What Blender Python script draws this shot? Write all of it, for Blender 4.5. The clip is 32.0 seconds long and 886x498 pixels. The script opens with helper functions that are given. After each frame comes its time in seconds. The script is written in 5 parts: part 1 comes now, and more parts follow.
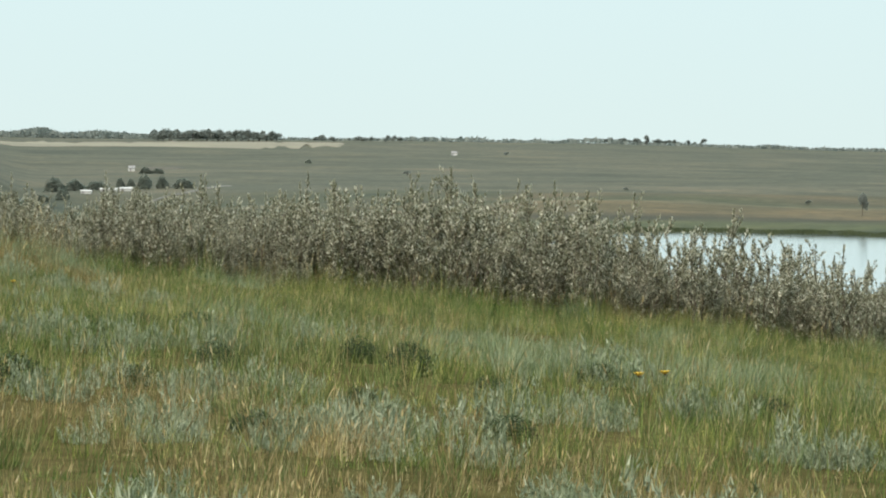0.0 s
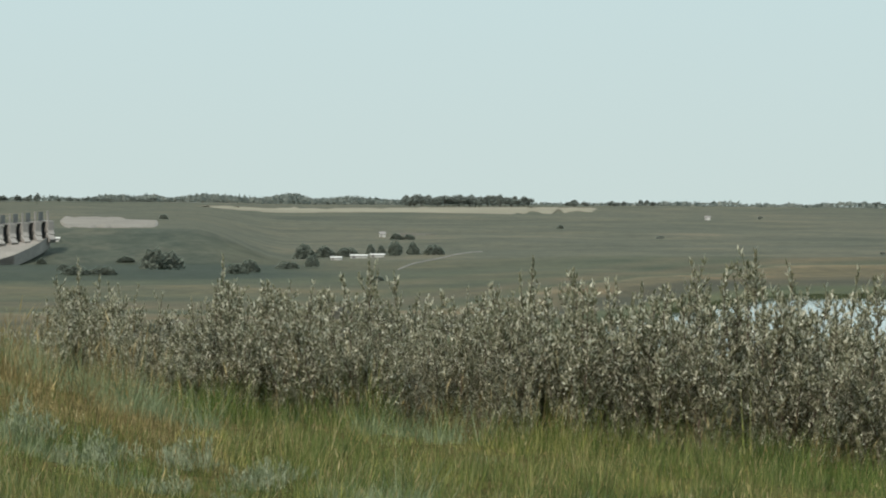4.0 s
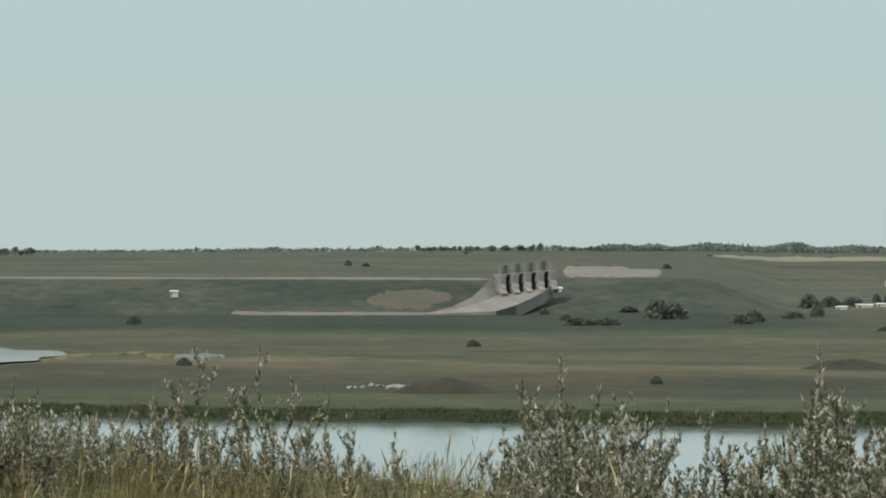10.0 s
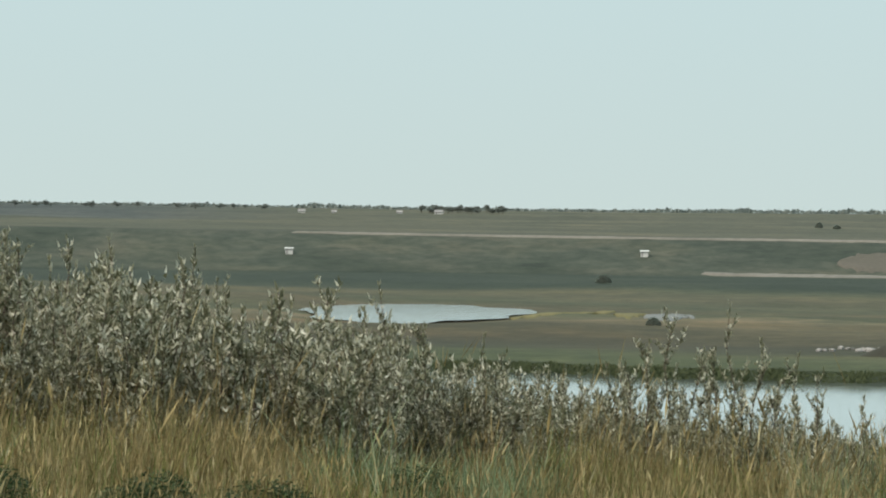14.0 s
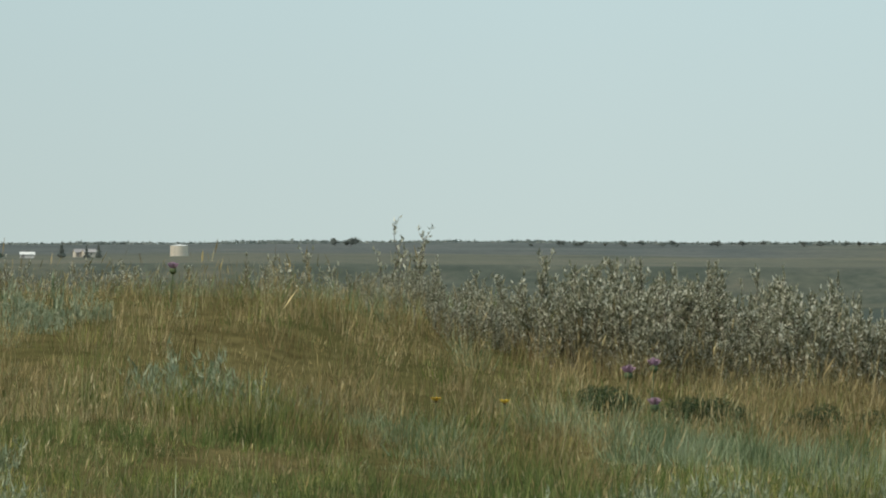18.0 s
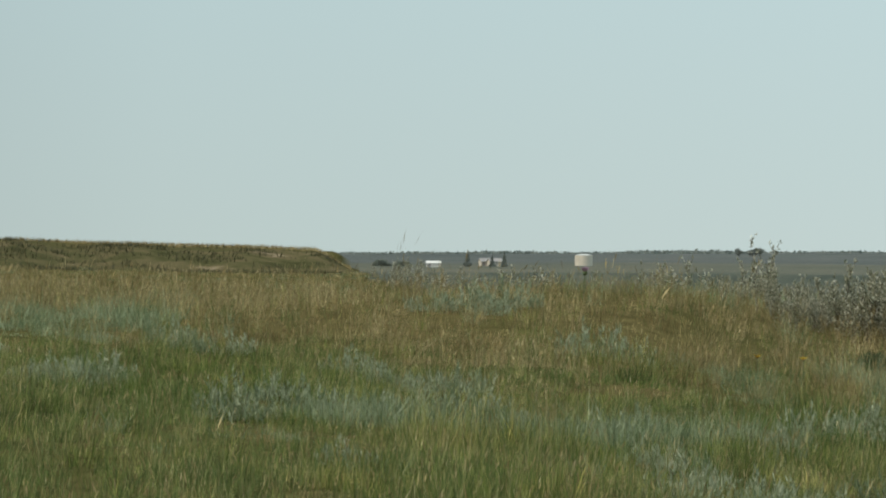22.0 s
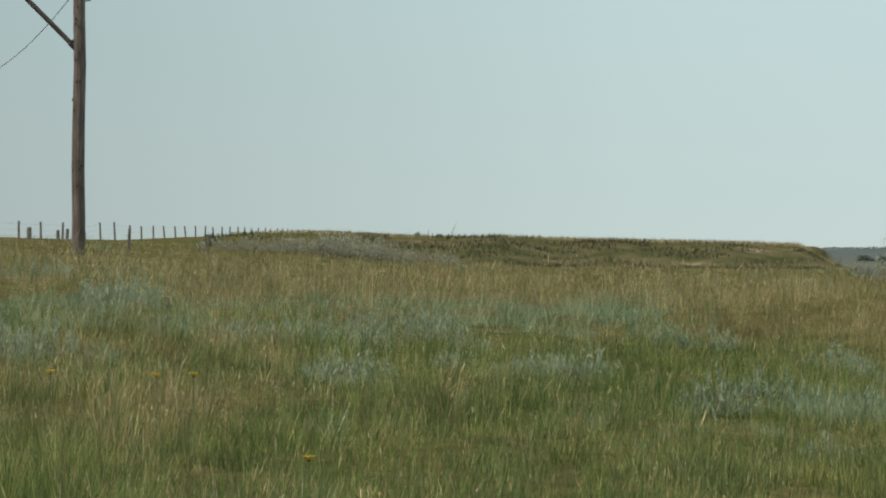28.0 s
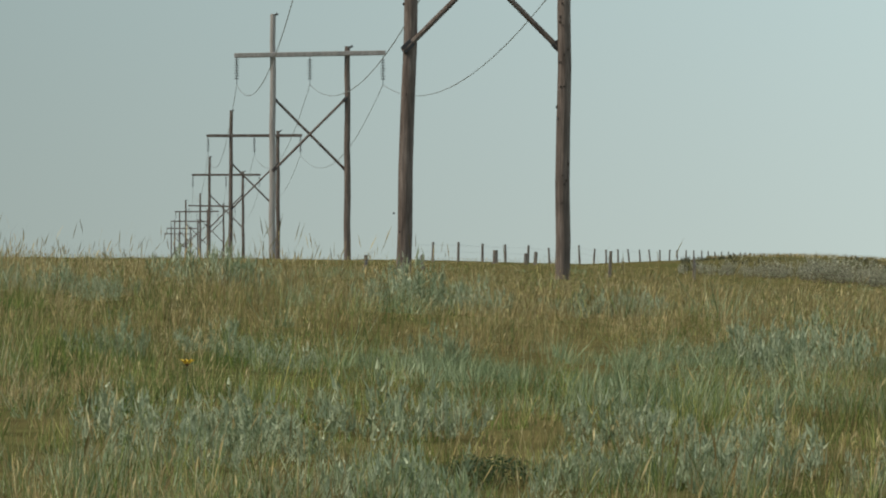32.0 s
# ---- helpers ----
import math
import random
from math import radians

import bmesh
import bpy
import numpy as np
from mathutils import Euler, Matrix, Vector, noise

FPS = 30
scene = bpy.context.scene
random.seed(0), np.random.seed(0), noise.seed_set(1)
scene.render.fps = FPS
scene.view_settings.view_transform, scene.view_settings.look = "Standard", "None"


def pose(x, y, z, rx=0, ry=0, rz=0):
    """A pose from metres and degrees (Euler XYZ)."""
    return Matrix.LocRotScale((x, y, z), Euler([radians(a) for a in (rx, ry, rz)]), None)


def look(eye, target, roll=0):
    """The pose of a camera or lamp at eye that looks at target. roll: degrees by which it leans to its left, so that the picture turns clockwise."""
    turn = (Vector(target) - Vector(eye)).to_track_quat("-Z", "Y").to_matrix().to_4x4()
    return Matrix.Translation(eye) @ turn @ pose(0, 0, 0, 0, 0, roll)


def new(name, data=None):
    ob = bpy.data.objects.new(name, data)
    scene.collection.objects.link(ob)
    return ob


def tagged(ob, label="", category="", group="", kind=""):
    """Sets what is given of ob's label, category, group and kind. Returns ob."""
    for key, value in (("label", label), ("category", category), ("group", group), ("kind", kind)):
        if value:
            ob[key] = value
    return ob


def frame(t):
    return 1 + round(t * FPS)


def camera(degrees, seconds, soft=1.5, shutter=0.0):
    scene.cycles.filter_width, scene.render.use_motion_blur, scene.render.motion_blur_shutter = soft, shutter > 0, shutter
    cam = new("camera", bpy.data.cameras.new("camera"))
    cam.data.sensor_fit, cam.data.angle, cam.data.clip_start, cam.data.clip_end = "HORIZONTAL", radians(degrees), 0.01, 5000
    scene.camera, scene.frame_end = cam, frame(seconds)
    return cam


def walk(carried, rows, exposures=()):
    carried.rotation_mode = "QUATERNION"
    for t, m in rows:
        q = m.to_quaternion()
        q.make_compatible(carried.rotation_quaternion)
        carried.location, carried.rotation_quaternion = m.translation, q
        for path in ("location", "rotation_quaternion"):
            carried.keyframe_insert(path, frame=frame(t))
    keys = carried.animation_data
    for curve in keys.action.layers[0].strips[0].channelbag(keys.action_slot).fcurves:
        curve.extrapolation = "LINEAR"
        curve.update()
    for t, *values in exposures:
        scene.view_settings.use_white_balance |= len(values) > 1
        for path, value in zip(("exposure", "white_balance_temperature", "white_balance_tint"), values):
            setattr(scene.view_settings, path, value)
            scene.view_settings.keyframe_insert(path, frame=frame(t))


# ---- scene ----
PATH = [  # seconds, east, north, height, heading, tilt, roll
    (0.0, -12.79, -9.20, 1.70, 31.290, -1.272, 0.29),
    (0.5, -11.18, -6.68, 1.70, 30.584, -1.317, 0.42),
    (1.0, -9.71, -4.25, 1.70, 29.940, -1.251, 0.53),
    (1.5, -8.23, -1.78, 1.70, 29.509, -1.170, 0.30),
    (2.0, -6.87, 0.59, 1.70, 29.200, -1.111, 0.40),
    (2.5, -5.61, 2.81, 1.70, 29.003, -1.016, 0.05),
    (4.5, -1.47, 10.50, 1.70, 27.821, -0.393, 0.32),
    (5.0, -0.59, 12.45, 1.70, 26.911, -0.443, 0.60),
    (5.5, 0.27, 14.13, 1.70, 26.145, -0.483, 0.67),
    (6.0, 0.99, 15.67, 1.70, 25.374, -0.428, 0.69),
    (6.5, 1.66, 17.10, 1.70, 24.626, -0.304, 0.33),
    (7.0, 2.34, 18.60, 1.70, 24.348, -0.285, 0.44),
    (7.5, 2.94, 19.97, 1.70, 24.009, -0.291, 0.60),
    (8.0, 3.54, 21.37, 1.70, 23.713, -0.337, 0.66),
    (8.5, 4.09, 22.65, 1.70, 23.521, -0.332, 0.53),
    (9.0, 4.58, 23.87, 1.70, 23.290, -0.308, 0.50),
    (9.5, 4.58, 23.87, 1.70, 22.939, -0.158, 0.23),
    (10.0, 4.58, 23.87, 1.70, 22.637, 0.030, -0.09),
    (10.5, 4.58, 23.87, 1.70, 22.832, 0.042, -0.00),
    (11.0, 4.58, 23.87, 1.70, 22.587, -0.108, -0.01),
    (11.5, 4.58, 23.87, 1.70, 21.954, -0.398, -0.18),
    (12.0, 4.59, 23.87, 1.70, 20.997, -0.680, -0.11),
    (12.5, 4.58, 23.87, 1.70, 20.095, -0.495, -0.09),
    (13.0, 4.58, 23.87, 1.70, 19.400, -0.470, 0.05),
    (13.5, 4.58, 23.87, 1.70, 18.591, -0.502, 0.40),
    (14.0, 4.58, 23.87, 1.70, 17.252, -0.448, 0.62),
    (14.5, 4.58, 23.87, 1.70, 16.041, -0.440, 0.18),
    (16.5, 2.85, 17.89, 1.70, 12.718, -0.477, 0.21),
    (17.0, 2.48, 16.34, 1.70, 11.985, -0.658, 0.21),
    (17.5, 2.06, 14.69, 1.70, 11.221, -0.690, 0.26),
    (18.0, 1.66, 12.97, 1.70, 10.090, -0.035, -0.03),
    (18.5, 1.36, 11.10, 1.70, 9.651, -0.037, 0.10),
    (19.0, 1.05, 9.08, 1.70, 9.372, -0.020, 0.52),
    (19.5, 0.76, 6.97, 1.70, 8.755, 0.001, 0.52),
    (20.0, 0.54, 4.71, 1.70, 7.879, -0.010, 0.66),
    (20.5, 0.27, 2.53, 1.70, 7.329, -0.022, 0.38),
    (21.0, 0.00, 0.00, 1.70, 6.731, 0.004, 0.40),
    (21.5, 0.00, 0.00, 1.70, 6.094, 0.058, 0.36),
    (22.0, 0.00, 0.00, 1.70, 5.458, 0.070, 0.22),
    (22.5, 0.00, 0.00, 1.70, 5.164, -0.018, -0.17),
    (23.0, 0.00, 0.00, 1.70, 5.036, -0.091, 0.04),
    (23.5, 0.00, 0.00, 1.70, 4.710, -0.084, -0.03),
    (24.0, 0.00, 0.00, 1.70, 4.343, -0.048, -0.12),
    (24.5, 0.00, 0.00, 1.70, 4.102, -0.043, 0.07),
    (26.5, 0.00, 0.00, 1.70, 1.806, -0.164, 0.23),
    (27.0, 0.00, 0.00, 1.70, 1.067, -0.208, 0.03),
    (27.5, 0.00, 0.00, 1.70, 0.352, -0.090, 0.00),
    (28.0, 0.00, 0.00, 1.70, -0.068, 0.015, -0.05),
    (28.5, 0.00, 0.00, 1.70, -0.955, 0.121, 0.07),
    (29.0, 0.00, 0.00, 1.70, -2.084, 0.057, 0.14),
    (29.5, 0.00, 0.00, 1.70, -2.844, 0.008, 0.14),
    (30.0, 0.00, 0.00, 1.70, -3.476, 0.010, -0.03),
    (30.5, 0.00, 0.00, 1.70, -3.925, 0.073, -0.17),
    (31.0, 0.00, 0.00, 1.70, -4.395, 0.162, -0.10),
    (31.5, -1.03, 7.28, 1.70, -4.762, 0.285, 0.00),
    (32.0, -2.20, 15.50, 1.70, -5.160, 0.300, 0.00),
]
EYE = 1.7
cam = camera(10.125, 32.0, soft=2.0)


def bearing(th, d, z=0.0):
    """A point d metres from the origin, th degrees clockwise from north."""
    a = radians(th)
    return Vector((d * math.sin(a), d * math.cos(a), z))


ROWS = []
for t, x, y, z, heading, tilt, roll in PATH:
    eye = Vector((x, y, z))
    way = bearing(heading, math.cos(radians(tilt)), math.sin(radians(tilt)))
    ROWS.append((t, look(eye, eye + 100 * way, roll)))
walk(cam, ROWS, [(t, stops, kelvin, 10.0) for t, stops, kelvin in (
    (0.0, 0.42, 6450), (2.5, 0.36, 6450), (4.5, 0.02, 6500), (8.0, -0.05, 6500), (9.0, -0.07, 6500), (10.0, -0.18, 6500), (11.0, 0.08, 6500), (13.0, 0.09, 6500), (16.5, 0.01, 6500), (20.0, -0.02, 6500), (24.5, 0.02, 6500),
    (27.0, 0.09, 6500), (28.0, 0.10, 6500), (29.0, 0.14, 6550), (30.0, 0.20, 6600), (31.0, 0.20, 6650), (32.0, 0.12, 6700))])

# ---- light: a bright, hazy, overcast sky ----
world = bpy.data.worlds.new("world")
scene.world = world
world.use_nodes = True
wn, wl = world.node_tree.nodes, world.node_tree.links
sky = wn.new("ShaderNodeTexSky")
sky.sky_type = "NISHITA"
sky.sun_disc = False
sky.sun_elevation = radians(48)
sky.sun_rotation = radians(-115)
sky.air_density = 1.0
sky.dust_density = 6.0
sky.ozone_density = 1.5
back = wn["Background"]
cloud_mix = wn.new("ShaderNodeMix")
cloud_mix.data_type = "RGBA"
cloud_mix.inputs[0].default_value = 0.9
wl.new(sky.outputs[0], cloud_mix.inputs[6])
co = wn.new("ShaderNodeTexCoord")
sep = wn.new("ShaderNodeSeparateXYZ")
wl.new(co.outputs["Generated"], sep.inputs[0])
ramp = wn.new("ShaderNodeValToRGB")
ramp.color_ramp.elements[0].position, ramp.color_ramp.elements[0].color = 0.0, (6.1, 7.3, 7.1, 1)
ramp.color_ramp.elements[1].position, ramp.color_ramp.elements[1].color = 0.09, (5.6, 7.5, 7.9, 1)
top = ramp.color_ramp.elements.new(0.6)
top.color = (9.4, 11.6, 12.0, 1)
wl.new(sep.outputs[2], ramp.inputs[0])
wl.new(ramp.outputs[0], cloud_mix.inputs[7])
west = wn.new("ShaderNodeValToRGB")
west.color_ramp.elements[0].position, west.color_ramp.elements[0].color = 0.38, (0.48, 0.49, 0.48, 1)
west.color_ramp.elements[1].position, west.color_ramp.elements[1].color = 0.60, (1, 1, 1, 1)
for at, v in ((0.46, 0.71), (0.52, 0.91)):
    west.color_ramp.elements.new(at).color = (v, v * 1.005, v, 1)
half_x = wn.new("ShaderNodeMath")
half_x.operation = "MULTIPLY_ADD"
half_x.inputs[1].default_value, half_x.inputs[2].default_value = 0.5, 0.5
wl.new(sep.outputs[0], half_x.inputs[0])
wl.new(half_x.outputs[0], west.inputs[0])
shade = wn.new("ShaderNodeMix")
shade.data_type, shade.blend_type = "RGBA", "MULTIPLY"
shade.inputs[0].default_value = 1.0
wl.new(cloud_mix.outputs[2], shade.inputs[6])
wl.new(west.outputs[0], shade.inputs[7])
wl.new(shade.outputs[2], back.inputs[0])
back.inputs[1].default_value = 0.1

sun = new("sun", bpy.data.lights.new("sun", "SUN"))
sun.data.energy, sun.data.angle, sun.data.color = 3.7, radians(12), (1.0, 0.92, 0.80)
sun.matrix_world = look((0, 0, 0), bearing(-115 + 180, math.cos(radians(48)), -math.sin(radians(48))))


# ---- materials ----
class Nodes:
    """A small builder of node materials."""

    def __init__(self, name, rough=0.9, metal=0.0, spec=0.3):
        self.mat = bpy.data.materials.new(name)
        self.mat.use_nodes = True
        self.n, self.l = self.mat.node_tree.nodes, self.mat.node_tree.links
        self.b = self.n["Principled BSDF"]
        self.b.inputs["Roughness"].default_value = rough
        self.b.inputs["Metallic"].default_value = metal
        self.b.inputs["Specular IOR Level"].default_value = spec

    def plug(self, value, socket):
        if hasattr(value, "links"):
            self.l.new(value, socket)
        else:
            socket.default_value = value

    def place(self, scale=(1, 1, 1)):
        c = self.n.new("ShaderNodeNewGeometry")
        m = self.n.new("ShaderNodeMapping")
        m.inputs["Scale"].default_value = scale
        self.l.new(c.outputs["Position"], m.inputs[0])
        return m.outputs[0]

    def noise(self, scale, stretch=(1, 1, 1), detail=4.0, rough=0.55):
        t = self.n.new("ShaderNodeTexNoise")
        t.inputs["Scale"].default_value, t.inputs["Detail"].default_value, t.inputs["Roughness"].default_value = scale, detail, rough
        self.l.new(self.place(stretch), t.inputs["Vector"])
        return t.outputs["Fac"]

    def math(self, op, a, b=0.0, c=0.0):
        t = self.n.new("ShaderNodeMath")
        t.operation = op
        for v, s in zip((a, b, c), t.inputs):
            self.plug(v, s)
        return t.outputs[0]

    def steps(self, fac, stops, mode="LINEAR"):
        t = self.n.new("ShaderNodeValToRGB")
        t.color_ramp.interpolation = mode
        e = t.color_ramp.elements
        for i, (p, c) in enumerate(stops):
            el = e[i] if i < 2 else e.new(p)
            el.position, el.color = p, (*c, 1)
        self.l.new(fac, t.inputs[0])
        return t.outputs[0]

    def mix(self, fac, a, b, mode="MIX"):
        t = self.n.new("ShaderNodeMix")
        t.data_type, t.blend_type = "RGBA", mode
        self.plug(fac, t.inputs[0])
        for v, s in ((a, t.inputs[6]), (b, t.inputs[7])):
            self.plug((*v, 1) if isinstance(v, tuple) else v, s)
        return t.outputs[2]

    def island(self):
        return self.n.new("ShaderNodeNewGeometry").outputs["Random Per Island"]

    def chance(self):
        return self.n.new("ShaderNodeObjectInfo").outputs["Random"]

    def colour(self, c):
        self.plug((*c, 1) if isinstance(c, tuple) else c, self.b.inputs["Base Color"])

    def bump(self, height, strength=0.4, dist=0.02):
        t = self.n.new("ShaderNodeBump")
        t.inputs["Strength"].default_value, t.inputs["Distance"].default_value = strength, dist
        self.l.new(height, t.inputs["Height"])
        self.l.new(t.outputs[0], self.b.inputs["Normal"])


def leafy(name, stops, patch=None, rough=0.7, spec=0.25, through_light=0.25):
    """A leaf material: the colour varies from leaf to leaf and over patches."""
    k = Nodes(name, rough, 0.0, spec)
    c = k.steps(k.island(), stops)
    for scale, other, lo, hi in ([] if not patch else patch if isinstance(patch, list) else [patch]):
        f = k.steps(k.noise(scale, (1, 1, 0.15)), [(lo, (0, 0, 0)), (hi, (1, 1, 1))])
        c = k.mix(f, c, other, "MULTIPLY")
    k.colour(c)
    if through_light:
        tr = k.n.new("ShaderNodeBsdfTranslucent")
        k.plug(c, tr.inputs[0])
        mx = k.n.new("ShaderNodeMixShader")
        mx.inputs[0].default_value = through_light
        k.l.new(k.b.outputs[0], mx.inputs[1])
        k.l.new(tr.outputs[0], mx.inputs[2])
        k.l.new(mx.outputs[0], k.n["Material Output"].inputs[0])
    return k.mat


def plain(name, c1, c2, scale=3.0, rough=0.85, metal=0.0, bump=0.0, stretch=(1, 1, 1), fine=40.0):
    """A worn surface: two colours over large stains, with fine grain."""
    k = Nodes(name, rough, metal)
    big = k.steps(k.noise(scale, stretch), [(0.3, c1), (0.7, c2)])
    grain = k.steps(k.noise(fine, stretch, 6.0, 0.7), [(0.3, (0.72, 0.72, 0.72)), (0.7, (1.15, 1.15, 1.15))])
    k.colour(k.mix(1.0, big, grain, "MULTIPLY"))
    if bump:
        k.bump(k.noise(fine, stretch, 6.0, 0.7), bump)
    return k.mat
# ---- helpers of this scene ----
rng = np.random.default_rng(7)


def soft(v, k):
    return np.log1p(np.exp(np.clip(np.asarray(v, float) / k, -40, 40))) * k


def smooth(a, b, v):
    u = np.clip((np.asarray(v, float) - a) / (b - a), 0, 1)
    return u * u * (3 - 2 * u)


def value_noise(x, y, cell, seed=0):
    """Smooth random values from 0 to 1 on a grid of that cell size."""
    gx, gy = np.asarray(x, float) / cell, np.asarray(y, float) / cell
    ix, iy = np.floor(gx).astype(np.int64), np.floor(gy).astype(np.int64)
    fx, fy = gx - ix, gy - iy
    fx, fy = fx * fx * (3 - 2 * fx), fy * fy * (3 - 2 * fy)

    def h(a, b):
        n = (a * 374761393 + b * 668265263 + seed * 974711 + 12345) & 0x7FFFFFFF
        n = ((n ^ (n >> 13)) * 1274126177) & 0x7FFFFFFF
        return ((n ^ (n >> 16)) & 0xFFFF) / 65535.0

    top = h(ix, iy) * (1 - fx) + h(ix + 1, iy) * fx
    low = h(ix, iy + 1) * (1 - fx) + h(ix + 1, iy + 1) * fx
    return top * (1 - fy) + low * fy


def tan_deg(a):
    return np.tan(np.radians(a))


WATER = -24.0
TOE, CREST = 1700.0, 1770.0


# the belt of shrubs: a curve along the bluff fitted to the camera's headings, by the turn (degrees) from its middle
REACH = 21.0
BELT_TURN = [-21.36, -19.17, -16.87, -15.84, -12.65, -11.6, -7.25, -6.04, -3.89, -2.28, 0.0, 1.4, 2.8, 5.15, 6.93, 9.61, 11.15, 14.36, 29.13]
BELT_FACING = [6.73, 7.88, 9.37, 10.09, 11.985, 12.72, 16.04, 17.25, 19.4, 21.0, 23.29, 24.35, 25.375, 26.91, 27.82, 29.2, 29.94, 31.29, 34.5]
turns = np.arange(-21.4, 29.2, 0.05)
facing = np.interp(turns, BELT_TURN, BELT_FACING)
mid = np.radians((facing[1:] + facing[:-1]) / 2 + 90)
step = radians(0.05) * REACH
belt_x = 45.36 * math.sin(radians(6.73)) + np.concatenate([[0], np.cumsum(step * np.sin(mid))])
belt_y = 45.36 * math.cos(radians(6.73)) + np.concatenate([[0], np.cumsum(step * np.cos(mid))])


def on_belt(turn, back=0.0):
    """A place on the belt, that far behind its middle line."""
    f = radians(float(np.interp(turn, turns, facing)))
    return float(np.interp(turn, turns, belt_x)) + back * math.sin(f), float(np.interp(turn, turns, belt_y)) + back * math.cos(f)


def along_belt(x, y):
    """How far a place lies along the belt and behind it, in metres."""
    dx, dy = np.asarray(x, float) - 12.89, np.asarray(y, float) - 43.16
    return dx * 0.891 - dy * 0.454, dx * 0.454 + dy * 0.891


def edge_of_bluff(th):
    return np.interp(th, [-95, -90, 4.2, 4.4, 4.9, 5.6, 9, 14, 20, 24.5, 30, 36, 85, 100, 140],
                     [90, 5000, 5000, 330, 112, 74, 56, 53, 51, 50, 82, 85, 60, 70, 90])


def horizon_rise(th):
    return np.interp(th, [4, 10, 15, 18, 24, 28, 31, 33, 36.3, 40], [0.01, 0.04, 0.01, 0.0, 0.01, -0.02, -0.03, -0.05, -0.13, -0.2])


def crest_rise(th):
    return np.interp(th, [4, 9, 13, 18, 20, 25], [-0.20, -0.20, -0.24, -0.275, -0.285, -0.30])


def far_shore(th):
    dip = np.interp(th, [5, 14, 18, 20, 22.5, 24.5, 26, 27.2, 29, 31, 32, 34, 36], [1.7, 1.78, 1.82, 1.88, 1.90, 1.93, 1.97, 1.95, 1.62, 1.22, 1.10, 1.08, 1.12])
    return (EYE - WATER) / tan_deg(dip)


def bluff(x, y):
    """The grassy bluff on which the camera moves."""
    d = np.hypot(x, y)
    th = np.degrees(np.arctan2(x, y))
    z = np.interp(y, [-90, 0, 25, 45, 80, 130, 200, 700], [-1.6, -0.2, 0.46, 1.04, 0.98, 0.86, 0.80, 0.95])
    z = z - 0.155 * soft(x - 10.3, 2.5) * (1 - smooth(60, 120, d)) + 1.28 * np.tanh(0.055 * soft(-x, 4))
    bank = smooth(236, 252, d + 5 * (value_noise(th * 7, d * 0, 2.2, 3) - 0.5)) * (1 - smooth(3.95, 4.5, th))
    z = z + bank * np.interp(th, [-3.8, -1.6, 0.6, 2.5, 4.2], [0.05, 0.85, 1.42, 1.26, 1.05])
    z = z + 0.40 * smooth(150, 260, d) * (1 - smooth(-1.8, 0.3, th)) * (1 - smooth(60, 95, np.abs(th)))
    z = z - 0.42 * smooth(2, 8, x) * (1 - smooth(30, 38, y)) * smooth(-30, -5, y)
    z = z + 0.05 * smooth(13.5, 15, th) * smooth(35, 42, d) * (1 - smooth(19, 21, th)) * (1 - smooth(70, 90, d))
    u, v = along_belt(x, y)
    shelf = np.interp(u, [-9, -6.85, -6.1, -5.75, -5.5, -4.5, -3.3, -2.46, -1.15, -0.5, 0.0, 0.5, 1.19, 2.33, 3.6, 5.7, 7.7, 9.5, 14],
                      [1.36, 1.36, 1.30, 1.18, 1.03, 0.9, 0.79, 0.69, 0.63, 0.565, 0.46, 0.34, 0.16, 0.06, -0.11, -0.29, -0.47, -0.68, -1.1])
    left = smooth(-4, -6, u)
    w = smooth(-12, -8, u) * (1 - smooth(7, 11, v) * (1 - smooth(4, 7, u))) * (smooth(-20, -11, v) * (1 - left) + smooth(-10, -1, v) * left)
    z = z * (1 - w) + (shelf - 0.03 * np.clip(v, 0, 8) - 0.008 * np.clip(-v - 3, 0, 20)) * w
    z = z + 0.10 * (value_noise(x, y, 5.0, 1) - 0.5) + 0.05 * (value_noise(x, y, 1.3, 2) - 0.5)
    return z


